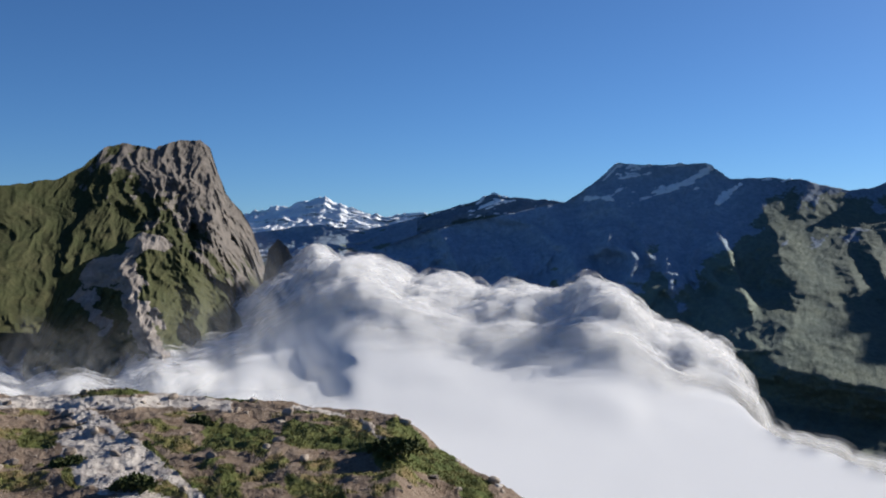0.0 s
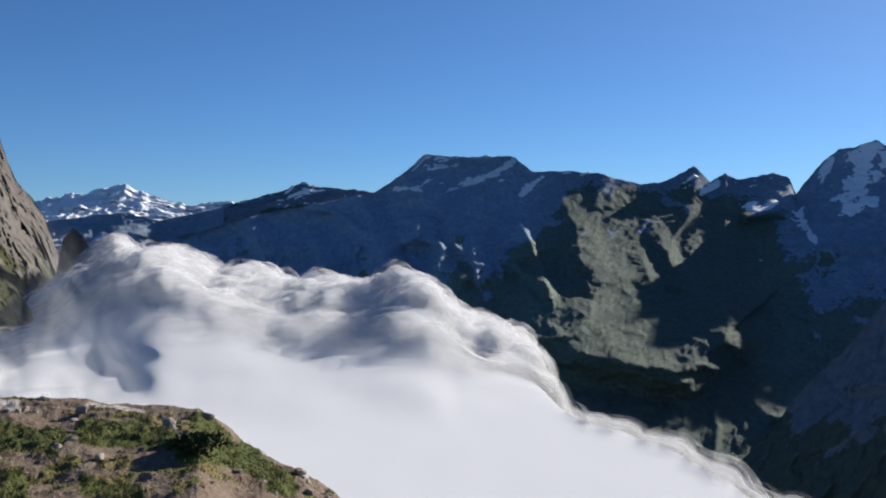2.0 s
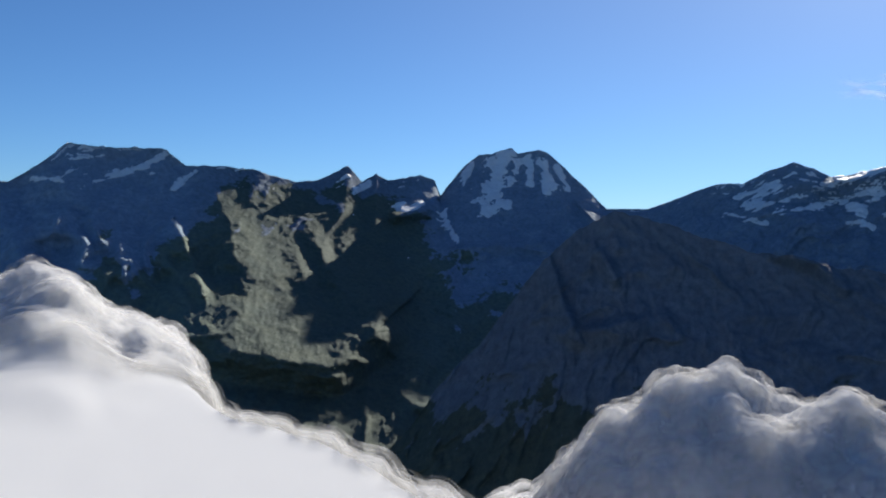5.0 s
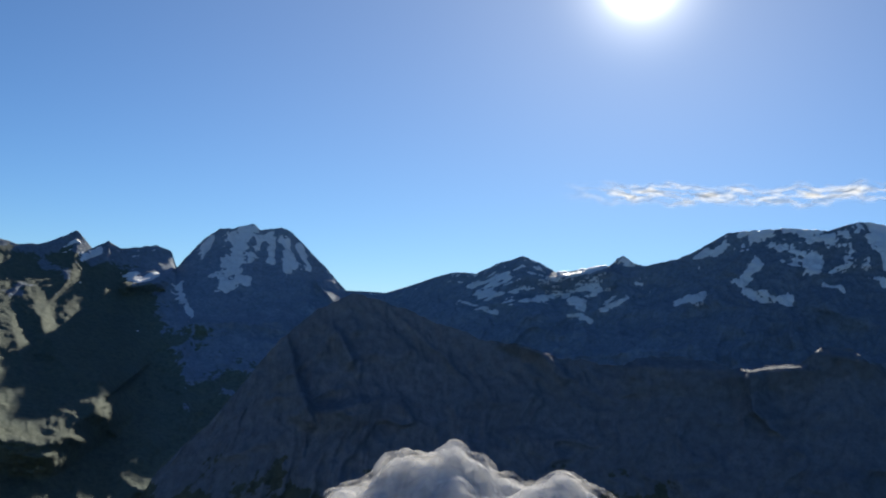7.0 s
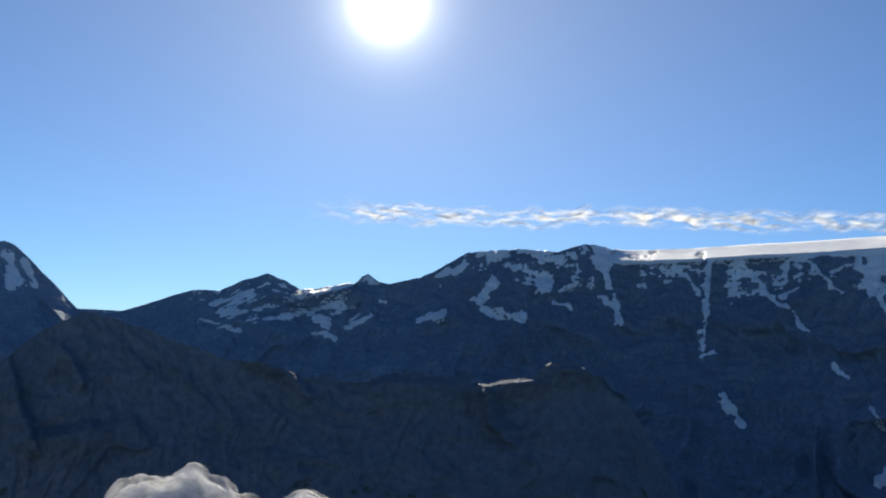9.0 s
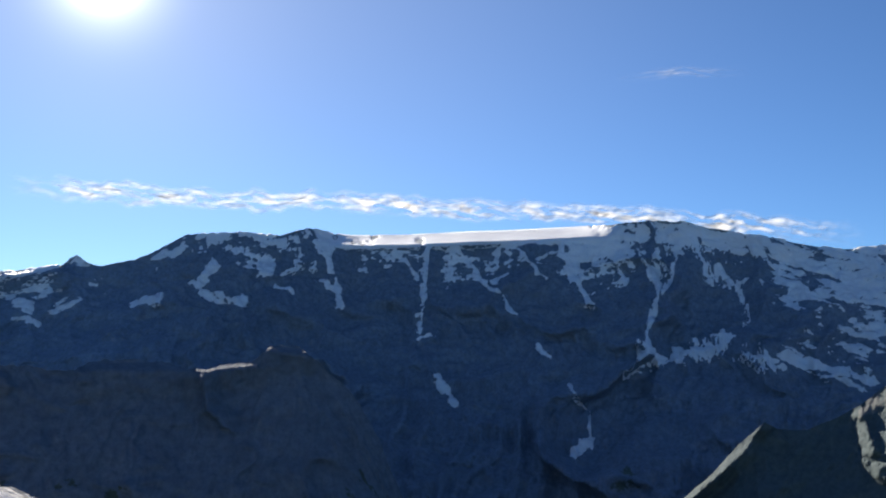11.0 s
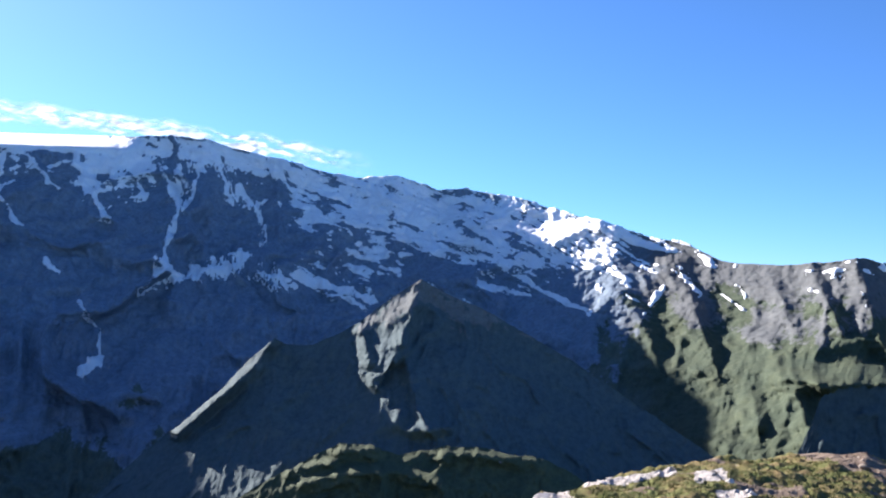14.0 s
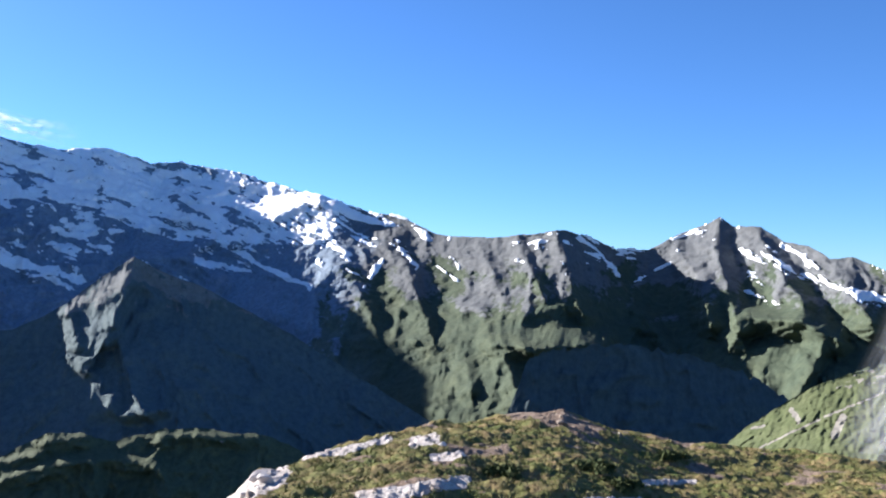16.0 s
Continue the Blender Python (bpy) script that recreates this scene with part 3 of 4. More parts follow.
GULLIES += [([(95, 6.2), (99, 4.8), (103, 3.3)], 0.7), ([(99, 5.6), (104, 4.6), (108, 4.0)], 0.9), ([(101, 3.4), (105, 2.2), (109, 1.8)], 0.5), ([(107.6, 3.9), (109.7, 4.0), (112, 4.3)], 0.5), ([(111.6, 3.9), (113.4, 2.3), (114.5, 1.1)], 0.24), ([(116.6, 1.0), (115.4, -0.8)], 0.13), ([(113.5, 3.9), (117, 2.9)], 0.3), ([(110, 0.3), (112.5, -0.6)], 0.16), ([(106, 0.6), (109, 0.0)], 0.14), ([(114.6, 0.3), (115.6, -0.3)], 0.12)]
GULLIES += [([(131.0, 0.1), (132.8, 1.0), (133.4, 1.7)], 0.17), ([(133.2, 2.5), (134.6, 3.2)], 0.07), ([(136.8, 1.8), (138.5, 1.5), (139.4, 0.9)], 0.2), ([(139.4, 0.8), (141.2, 0.35), (144.2, -0.4)], 0.2), ([(137.1, -0.2), (138.9, -0.9)], 0.06), ([(138.9, 2.2), (140.5, 1.4)], 0.13), ([(127.6, 2.6), (128.9, 1.9), (130.2, 0.4)], 0.08),
            ([(125.6, 2.6), (126.6, 2.7)], 0.08), ([(118.2, 3.0), (119.4, 2.3)], 0.2), ([(117.8, 1.4), (118.6, 0.6)], 0.08), ([(120.4, 1.2), (121.0, 0.6)], 0.06), ([(126.9, 1.0), (127.1, 0.2)], 0.06), ([(119.6, 0.8), (121.2, -0.4)], 0.06)]
# the flat-topped mountain's alp, the jagged peaks and the terraces under the twin-summited mountain
SPURS = [([(17.0, -5.6), (20.0, -6.2), (24.5, -6.9), (27.0, -5.0)], 260, 3.6, 2.2, 0.8, 1), ([(20.4, -0.8), (21.9, -3.7), (22.4, -5.6)], 80, 2.4, 2.0, 0.2, 1), ([(23.4, 0.2), (24.2, -1.7), (25.4, -3.4), (27.0, -3.8)], 90, 0.7, 0.9, 0.4, 1), ([(22.4, -1.1), (23.4, -3.7), (24.2, -6.3)], 70, 0.7, 0.8, 0.5, 1), ([(20.8, -1.7), (19.5, -3.7), (17.5, -5.0)], 110, 1.2, 1.3, 0.2, 1),
         ([(27.0, -3.8), (26.0, -5.6), (24.7, -6.9)], 90, 0.5, 1.0, 1, 0.6), ([(17.2, -5.5), (20.8, -5.6)], 55, 1.4, 1.6, 0.4, 1), ([(20.1, -2.4), (23.1, -2.1)], 50, 0.8, 1.2, 1, 0.6), ([(25.0, -2.1), (28.2, -1.6)], 70, 0.8, 1.4, 1, 0.5),
         ([(28.1, 1.2), (29.0, 1.35), (30.0, 1.7)], 110, 0.4, 0.5, 1, 1), ([(30.7, 1.4), (31.1, -1.0), (31.45, -3.0), (31.8, -5.5)], 100, 0.7, 1.2, 0.8, 0.3), ([(32.0, -0.4), (34, -0.35), (36.4, -0.15)], 90, 0.4, 0.8, 1, 0.8)]
SPURS += [([(52.2, 3.2), (55.0, 3.7)], 120, 0.5, 1.0, 1, 1), ([(11.3, 0.7), (11.8, -0.5)], 60, 0.5, 0.5, 0.5, 1), ([(15.9, 0.4), (16.5, -1.1), (17.3, -3.1)], 90, 0.25, 0.9, 0.6, 1), ([(0, 0.6), (0.6, -0.5)], 110, 0.8, 0.9, 0.5, 1), ([(3.7, -0.3), (4.3, -1.4)], 100, 0.7, 0.7, 0.5, 1), ([(9.0, 3.4), (11.6, 1.0), (13.0, -2.0)], 110, 2.0, 2.0, 0.2, 1), ([(17.5, 3.2), (18.6, 0.8), (19.2, -1.5)], 90, 1.6, 1.6, 0.2, 1),
          ([(6.6, 2.0), (7.4, -0.5), (8.6, -3)], 120, 1.2, 1.5, 0.2, 1)]
# the east: the sunlit end of the wall, the grey mountain's ribs and terraces, the pointed peak
SPURS += [([(107.0, 3.5), (109.4, 3.35), (111.0, 3.65), (112.8, 4.0)], 110, 1.0, 2.4, 0.3, 1), ([(117.3, 1.9), (118.0, 0.4), (118.8, -1.6), (119.4, -2.9)], 65, 0.6, 1.5, 0.3, 1), ([(126.6, 2.8), (127.4, 0.9), (127.5, -0.7), (128.4, -1.9)], 75, 0.7, 0.8, 0.3, 1), ([(124.1, 2.4), (125.0, 0.9), (125.8, -0.7)], 55, 0.5, 0.7, 0.3, 1), ([(122.2, 1.8), (123.2, -0.2)], 45, 0.6, 0.8, 0.3, 1),
          ([(123.0, -3.5), (125.9, -3.7), (129.4, -3.4)], 130, 1.0, 0.9, 0.8, 1), ([(116.1, -3.5), (119.4, -3.6), (122.3, -3.1)], 60, 0.9, 1.8, 0.4, 1), ([(123.6, -4.0), (124.2, -5.6), (124.9, -7.2)], 80, 0.6, 1.0, 0.6, 1), ([(121.4, -4.1), (121.9, -6.3)], 55, 0.6, 1.1, 0.5, 1)]
SPURS += [([(135.6, 3.6), (135.4, 2.1), (136.2, -0.4), (136.8, -2.3)], 110, 0.9, 1.6, 0.2, 1), ([(137.6, 3.1), (138.6, 1.2), (140.1, -0.9)], 90, 0.8, 1.3, 0.3, 1), ([(133.4, 2.0), (134.7, 0.2), (135.3, -2.0)], 110, 0.8, 1.1, 0.3, 1), ([(141.2, 1.6), (142.3, -0.2), (143.5, -1.7)], 110, 1.0, 1.2, 0.3, 1), ([(137.4, -1.6), (140.1, -1.8), (141.8, -2.6)], 130, 0.7, 1.2, 1, 1),
          ([(131.6, -1.8), (132.6, -3.1), (133.4, -4.3)], 90, 0.6, 0.9, 0.5, 1), ([(141.2, -1.8), (141.0, -3.3), (140.1, -5.5)], 90, 0.6, 1.0, 0.5, 1), ([(113.0, 3.6), (114.2, 1.8), (115.0, -0.5), (116.3, -3)], 50, 0.8, 1.8, 0.3, 1)]
# turf held back and tone raised along the shaded wall, colouring in haze
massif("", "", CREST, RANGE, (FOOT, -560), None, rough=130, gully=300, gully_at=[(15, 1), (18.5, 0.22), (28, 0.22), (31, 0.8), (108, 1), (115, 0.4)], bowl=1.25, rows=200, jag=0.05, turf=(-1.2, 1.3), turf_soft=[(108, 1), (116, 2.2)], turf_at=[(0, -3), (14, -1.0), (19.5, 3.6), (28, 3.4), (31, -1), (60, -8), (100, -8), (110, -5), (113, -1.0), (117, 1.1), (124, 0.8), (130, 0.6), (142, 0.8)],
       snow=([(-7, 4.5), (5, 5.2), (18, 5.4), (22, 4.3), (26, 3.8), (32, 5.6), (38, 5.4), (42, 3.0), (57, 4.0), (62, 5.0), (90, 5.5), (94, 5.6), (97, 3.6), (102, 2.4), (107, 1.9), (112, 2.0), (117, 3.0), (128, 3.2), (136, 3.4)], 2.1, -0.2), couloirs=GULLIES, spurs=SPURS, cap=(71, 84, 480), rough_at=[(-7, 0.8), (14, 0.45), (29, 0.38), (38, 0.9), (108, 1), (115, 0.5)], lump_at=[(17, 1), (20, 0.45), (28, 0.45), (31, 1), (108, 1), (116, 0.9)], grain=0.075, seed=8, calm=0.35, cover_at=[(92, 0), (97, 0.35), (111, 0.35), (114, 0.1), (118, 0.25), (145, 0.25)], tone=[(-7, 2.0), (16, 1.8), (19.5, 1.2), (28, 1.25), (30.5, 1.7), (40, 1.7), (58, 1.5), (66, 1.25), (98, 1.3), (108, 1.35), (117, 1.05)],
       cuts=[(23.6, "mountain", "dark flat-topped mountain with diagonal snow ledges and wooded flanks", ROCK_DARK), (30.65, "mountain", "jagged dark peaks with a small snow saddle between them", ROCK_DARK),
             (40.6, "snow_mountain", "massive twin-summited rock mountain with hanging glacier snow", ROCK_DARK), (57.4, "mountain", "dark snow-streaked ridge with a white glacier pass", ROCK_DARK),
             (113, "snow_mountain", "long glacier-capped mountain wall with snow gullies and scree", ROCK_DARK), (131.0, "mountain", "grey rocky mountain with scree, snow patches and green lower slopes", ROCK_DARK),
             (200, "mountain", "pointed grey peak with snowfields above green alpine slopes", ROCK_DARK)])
# no turf and a lowered tone, so blue rock colours in the shade
massif("mountain_shoulder", "dark shaded shoulder of a mountain with sunlit grassy terraces",
       [(27.5, -12.5), (29.3, -10.5), (30.5, -8.7), (33.0, -6.1), (35.2, -3.2), (36.7, -1.2), (38.2, 0.3), (39.6, 1.2), (40.6, 1.7), (42, 1.5), (44, 0.9), (46, 0.2), (48, -0.5), (49.9, -0.6), (51.8, -1.0), (54.4, -1.5), (56.4, -1.4), (57.6, -0.9), (59.6, -0.72), (62.2, -1.2), (63.6, -1.1), (65.7, -0.77), (66.8, 0.1), (68.2, 0.2), (69.5, -0.6), (71.3, -2.2), (73.2, -5), (75, -9), (77, -14)],
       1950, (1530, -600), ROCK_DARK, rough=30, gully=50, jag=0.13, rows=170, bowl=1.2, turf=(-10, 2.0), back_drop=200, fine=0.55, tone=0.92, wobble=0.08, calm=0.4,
       spurs=[([(37.35, -1.8), (37.8, -3.5), (38.5, -4.8)], 45, 0.35, 1.4, 0.7, 1), ([(38.4, -5.1), (40.0, -5.0), (41.5, -4.4)], 45, 0.45, 1.4, 0.6, 1), ([(39.9, -0.6), (40.8, -2.0)], 45, 0.4, 0.8, 0.6, 1), ([(49.9, -0.5), (51.5, -0.95), (52.9, -2.0)], 45, 0.3, 0.8, 1, 0.7),
              ([(57.3, -1.45), (60.0, -1.38), (62.2, -1.3)], 45, 0.45, 1.6, 1, 0.5), ([(63.6, -1.3), (66.0, -1.0)], 32, 0.25, 1.2, 1, 1), ([(66.7, -0.1), (68.8, -0.25)], 32, 0.25, 1.2, 1, 1), ([(63.1, -1.65), (63.4, -3.4), (64.4, -4.3)], 45, 1.0, 0.25, 1, 0.6)], seed=11)
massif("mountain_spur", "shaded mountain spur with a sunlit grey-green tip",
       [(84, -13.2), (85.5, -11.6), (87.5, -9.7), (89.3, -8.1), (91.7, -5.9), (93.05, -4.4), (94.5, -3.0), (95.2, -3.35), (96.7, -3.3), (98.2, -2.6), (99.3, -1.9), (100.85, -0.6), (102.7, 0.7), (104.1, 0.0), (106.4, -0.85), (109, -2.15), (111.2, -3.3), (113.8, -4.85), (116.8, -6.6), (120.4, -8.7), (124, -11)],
       [(84, 1950), (94.5, 1930), (102.7, 1900), (112, 1880), (124, 1850)], ([(84, 1150), (94, 1200), (102, 1160), (112, 1180), (124, 1250)], -600), HAZED_TURF, rough=26, gully=55, jag=0.05, rows=170, step=0.07, turf=(-1.2, 2.5),
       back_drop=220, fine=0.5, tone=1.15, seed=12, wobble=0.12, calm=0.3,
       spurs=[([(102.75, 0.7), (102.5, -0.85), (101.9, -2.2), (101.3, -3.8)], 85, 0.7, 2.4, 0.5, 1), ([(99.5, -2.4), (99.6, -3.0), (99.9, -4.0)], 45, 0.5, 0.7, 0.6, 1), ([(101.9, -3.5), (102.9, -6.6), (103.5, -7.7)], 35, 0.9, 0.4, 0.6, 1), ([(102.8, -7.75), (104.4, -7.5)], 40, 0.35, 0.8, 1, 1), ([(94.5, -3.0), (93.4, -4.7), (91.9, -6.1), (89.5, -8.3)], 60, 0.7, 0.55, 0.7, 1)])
# added flank, steep and darkened in place of the grey mountain's cast shadow
massif("mountain_spur", "added steep flank standing in for a shadow across the valley",
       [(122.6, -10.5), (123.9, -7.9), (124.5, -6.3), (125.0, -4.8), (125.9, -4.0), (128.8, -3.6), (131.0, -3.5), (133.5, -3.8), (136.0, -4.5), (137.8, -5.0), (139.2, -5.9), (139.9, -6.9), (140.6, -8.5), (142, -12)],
       [(122, 1560), (132, 1700), (142, 1880)], ([(122, 1250), (142, 1540)], -560), HAZED_TURF, rough=26, gully=50, jag=0.16, rows=110, step=0.07, turf=(3, 1.5), back_drop=120, fine=0.5, tone=0.85, seed=31)
massif("hill", "low green hills with sunlit meadow terraces",
       [(91, -13.5), (93.6, -11.5), (95.5, -10.4), (96.75, -9.75), (98.6, -8.8), (100.3, -8.85), (101.9, -9.3), (104.5, -8.75), (106.4, -8.72), (109.6, -9.0), (111.5, -9.6), (114, -11.0), (116, -13.5)],
       1500, (1080, -560), MEADOW, rough=34, gully=60, jag=0.06, rows=140, fine=0.4, bowl=1.0, turf=(-6.5, 2.0), back_drop=80, tone=0.9, seed=13, wobble=0.12,
       spurs=[([(96.5, -11.0), (99.0, -10.3), (101.3, -10.0), (104.2, -10.5)], 38, 0.35, 0.8, 0.7, 1), ([(104.4, -9.05), (106.7, -9.0), (109.8, -9.2)], 28, 0.22, 0.8, 1, 0.8), ([(98.6, -9.1), (100.6, -9.05)], 26, 0.22, 0.7, 1, 1), ([(95.8, -10.3), (98.0, -9.8)], 24, 0.2, 0.6, 1, 1), ([(104.5, -10.6), (105, -12)], 30, 0.5, 0.9, 0.6, 1), ([(101, -10.4), (101.4, -12)], 30, 0.5, 0.9, 0.6, 1)])
massif("green_hill", "bright green grassy hillside with pale rock outcrops",
       [(131, -13), (134, -10.4), (136.65, -8.3), (137.5, -7.5), (139.3, -6.2), (141.0, -5.1), (143.0, -4.3), (146, -3.6), (150, -3)],
       720, (300, -190), GREEN_SLOPE, rough=9, gully=16, jag=0.05, rows=150, turf=(-3.5, 2.0), back_drop=60, bare=[([(136.9, -9.3), (138.3, -8.6), (140.5, -7.3), (142.5, -6.2), (145, -5.0)], 0.035), ([(139.6, -6.6), (140.0, -7.2)], 0.12), ([(142.2, -6.8), (141.8, -7.8)], 0.2), ([(137.6, -7.7), (138.2, -7.55)], 0.06)], seed=14, grain=0.05, fine=0.14, category="hill")
massif("cliff_mountain", "grassy mountain ending in a grey limestone cliff above the clouds",
       [(-46, 1.5), (-35, 2.4), (-24.14, 3.31), (-21.5, 3.77), (-19.92, 4.64), (-18.9, 5.53), (-18.02, 5.8), (-16.6, 5.6), (-16.2, 5.55), (-16.07, 5.76), (-14.85, 6.12), (-13.78, 6.15), (-13.25, 5.69), (-12.85, 4.33), (-12.38, 3.07), (-11.6, 2.12), (-10.97, 1.16), (-10.2, -1), (-9.4, -5)],
       [(-46, 680), (-24, 860), (-9, 1040)], ([(-46, 330), (-24, 480), (-9, 740)], -150), ROCK_CLIFF, rough=27, gully=16, jag=0.1, rows=230, step=0.05, turf=(4.5, 2.2), turf_at=[(-24, 2.5), (-19, 0.5), (-16, -2.0), (-13.5, -5), (-11, -7)],
       rough_at=[(-24, 0.2), (-20, 0.35), (-17, 0.8), (-12, 1.1)], grain=0.02, back_drop=160, seed=15, fine=0.32, wobble=0.25, spurs=[([(-16.2, 5.4), (-16.0, 2), (-14.5, -2)], 16, 1.2, 1.6, 0.2, 1), ([(-13.6, 5.5), (-13.0, 0)], 22, 1.5, 1.5, 0.1, 1), ([(-18.2, 2.6), (-14.0, 1.6), (-12.2, 1.4)], 10, 0.5, 0.6, 0.4, 1), ([(-18.6, 4.2), (-14.5, 3.6)], 8, 0.4, 0.5, 0.5, 1)])
massif("rock_pinnacle", "small dark rock pinnacle rising out of the cloud",
       [(-10.4, -2.2), (-10.02, 0.0), (-9.7, 0.3), (-9.48, 0.55), (-9.2, 0.3), (-8.9, 0.0), (-8.52, -0.65), (-8.1, -2.2)],
       880, (830, -110), ROCK_CLIFF, rough=10, gully=8, jag=0.08, rows=60, step=0.04, turf=(-3, 0.8), back_drop=60, seed=16, fine=0.08)
massif("gypsum_knoll", "white gypsum outcrop on a grassy knoll in the mist",
       [(-23.04, -5.98), (-21.92, -3.61), (-21.21, -1.56), (-19.92, -0.74), (-18.46, 0.03), (-16.97, 0.91), (-15.77, 0.66), (-14.85, -0.28), (-13.93, -1.24), (-12.38, -2.53), (-11.6, -3.81), (-10.81, -6.38)],
       [(-25, 640), (-10, 700)], ([(-25, 470), (-10, 560)], -110), GYPSUM, rough=11, gully=10, jag=0.09, rows=150, step=0.05, turf=(3.0, 1.4), grain=0.03, back_drop=40, seed=17, fine=0.28, wobble=0.2,
       spurs=[([(-16.97, 0.81), (-18.11, -0.9), (-17.33, -3.09), (-15.92, -6.4)], 32, 3.6, 1.3, 0.4, 1), ([(-14.85, -0.44), (-14.09, -2.51), (-13.93, -4.73)], 20, 1.0, 0.8, 0.4, 1)],
       bare=[([(-19.49, -1.36), (-18.02, -0.9), (-17.42, -2.78), (-16.61, -4.35), (-15.77, -6.56)], 0.7), ([(-17.42, 0.03), (-16.61, 0.5), (-15.62, 0.41)], 0.5), ([(-19.92, -2.43), (-19.05, -4.3)], 0.4)], fray=0.35)


# ---- clouds ----
cloud_field("cloud_bank", "billowing white sea of cloud filling the valley below the ridge", (-32, 44), (200, 1060), -68,
            [(-46, 700, -72), (-20, 700, -72), (-15, 740, -66), (-12.5, 850, -56), (-10.8, 900, -42), (-9.2, 930, -20), (-7.3, 900, -3), (-4.7, 830, -9), (-2.75, 800, -20), (0.5, 770, -25), (3.8, 730, -31), (6.4, 700, -30), (8.3, 680, -25), (10.2, 650, -30), (11.8, 630, -45), (12.75, 610, -51), (15.2, 590, -56), (16.4, 570, -61), (17.6, 550, -70), (18.6, 520, -76), (44, 200, -76)],
            ([(-12, 500), (-5, 440), (3, 380), (11, 280), (17, 130)], 200), [(-46, 900), (-20, 1000), (-11, 1050), (2, 950), (9, 850), (13, 720), (15.5, 680), (16.8, 610), (17.6, 520), (18.6, 440), (20, 425), (22.3, 415), (25, 380), (28.6, 336), (32, 306), (35.5, 275), (44, 215)],
            4500, (11, 34), lump=0.8, calm=0.05, soft=5, veils=((-3, 0), (0.4, 0), (2, 1), (4, 2), (6.5, 3)), rows=240, step=0.13, seed=4)
cloud_field("cloud_puff", "ragged white cloud puff rising from the valley", (33, 63), (430, 800), -190,
            [(33, 600, -190), (36.5, 600, -165), (38.5, 600, -134), (40.6, 600, -108), (43, 600, -94), (45, 600, -86), (47, 600, -84), (48.5, 600, -91), (51, 600, -95), (53.3, 600, -90), (55.3, 600, -100), (58, 600, -125), (63, 600, -190)],
            ([(33, 140), (63, 140)], 112), [(33, 800), (63, 800)], 1800, (9, 28), lump=1.0, calm=0.4, soft=4, drop=40, rows=170, core=True, thin=1.0, veils=((-3, 0), (0.4, 0), (2, 1), (4, 2), (6.5, 3)), seed=7)
mist_bank("cloud_puff", "thin grey mist drifting round the foot of the cliff", (-34, -4), (400, 440, 480), -80,
          [(-34, -40), (-26, -36), (-20, -30), (-16, -20), (-13, -4), (-11, 6), (-8, 4), (-4, -30)], 0.34, 3)
mist_bank("cloud_puff", "thin wisp of cloud drifting over the green hillside", (141.6, 153), (500, 525, 550, 575), -80,
          [(141.6, -64), (143.2, -34), (144.5, -2), (147, 4), (153, 0)], 0.4, 6)


def cirrus(label, path, width, seed, thin):
    """A thin streak of high cloud."""
    p = np.array(path, float)
    b = np.arange(p[0, 0], p[-1, 0], 0.12)
    e = np.interp(b, p[:, 0], p[:, 1])
    v = np.linspace(-1, 1, 21)[:, None]
    lumpy = 1 + 0.45 * fbm(b / 1.8, b * 0 + seed, b * 0, 3, 0.5, seed)
    E = e + v * width * lumpy + 0.12 * fbm(b / 2.5, b * 0, b * 0 + seed, 3, 0.5, seed + 2)
    r = 4700 + 40 * v + 25 * fbm(b / 0.8 + 0 * v, v * 2, v * 0 + seed, 3, 0.5, seed)
    ends = np.minimum(smooth(p[0, 0], p[0, 0] + 5, b), smooth(p[-1, 0], p[-1, 0] - 6, b))
    strands = 0.5 + 1.1 * fbm(b / 1.5 + 0.5 * v, v * 1.8 + 0.1 * b, v * 0 + seed, 4, 0.55, seed)
    cover = thin * (1 - v ** 2) ** 1.3 * ends * strands.clip(0, 1)
    me = grid_mesh("cirrus_cloud", polar(b + 0 * v, r, r * np.tan(np.radians(E))), CIRRUS, {"cover": cover})
    return tagged(new("cirrus_cloud", me), label, "cloud")


CIRRUS = cloud_material("high_thin_cloud", 0.1, 0.7, 1.0, 0.004, 3.0)
cirrus("long thin streak of white cloud above the mountain wall", [(52, 8.3), (58, 8.3), (64, 8.35), (70, 8.65), (76, 8.5), (82, 8.45), (88, 8.25), (94, 7.75), (100, 7.1)], 0.66, 1, 1.5)
cirrus("faint wisp of high cloud in the blue sky", [(86, 16.0), (90, 16.3), (94, 16.1)], 0.35, 2, 0.5)


# ---- the knoll in the foreground ----
KNOLL_RISE = [(-60, -9), (-40, -7.0), (-24.1, -7.69), (-22, -7.96), (-19.6, -7.7), (-17.3, -7.71), (-14.5, -8.1), (-11, -8.46), (-8.3, -8.84), (-6, -9.3), (-2.75, -9.62), (-0.8, -11.1), (0.85, -11.78), (2.8, -12.8), (4.9, -14.1), (8, -17), (14, -26), (40, -34), (90, -32),
              (104, -19), (109, -12.45), (110.9, -10.63), (112.5, -10.17), (115, -9.52), (117.6, -8.85), (120.2, -8.06), (122.8, -7.76), (126, -7.23), (127.6, -7.19), (129.8, -7.69), (132, -8.29), (134.5, -8.69), (136.7, -8.7), (139.6, -8.83), (144.3, -8.85), (170, -9), (240, -6), (300, -9)]
KNOLL_REACH = [(-60, 34), (-24, 34), (-10, 31), (0, 27), (8, 22), (14, 14), (40, 8), (90, 8), (104, 20), (112, 27), (126, 36), (140, 38), (170, 34), (300, 34)]


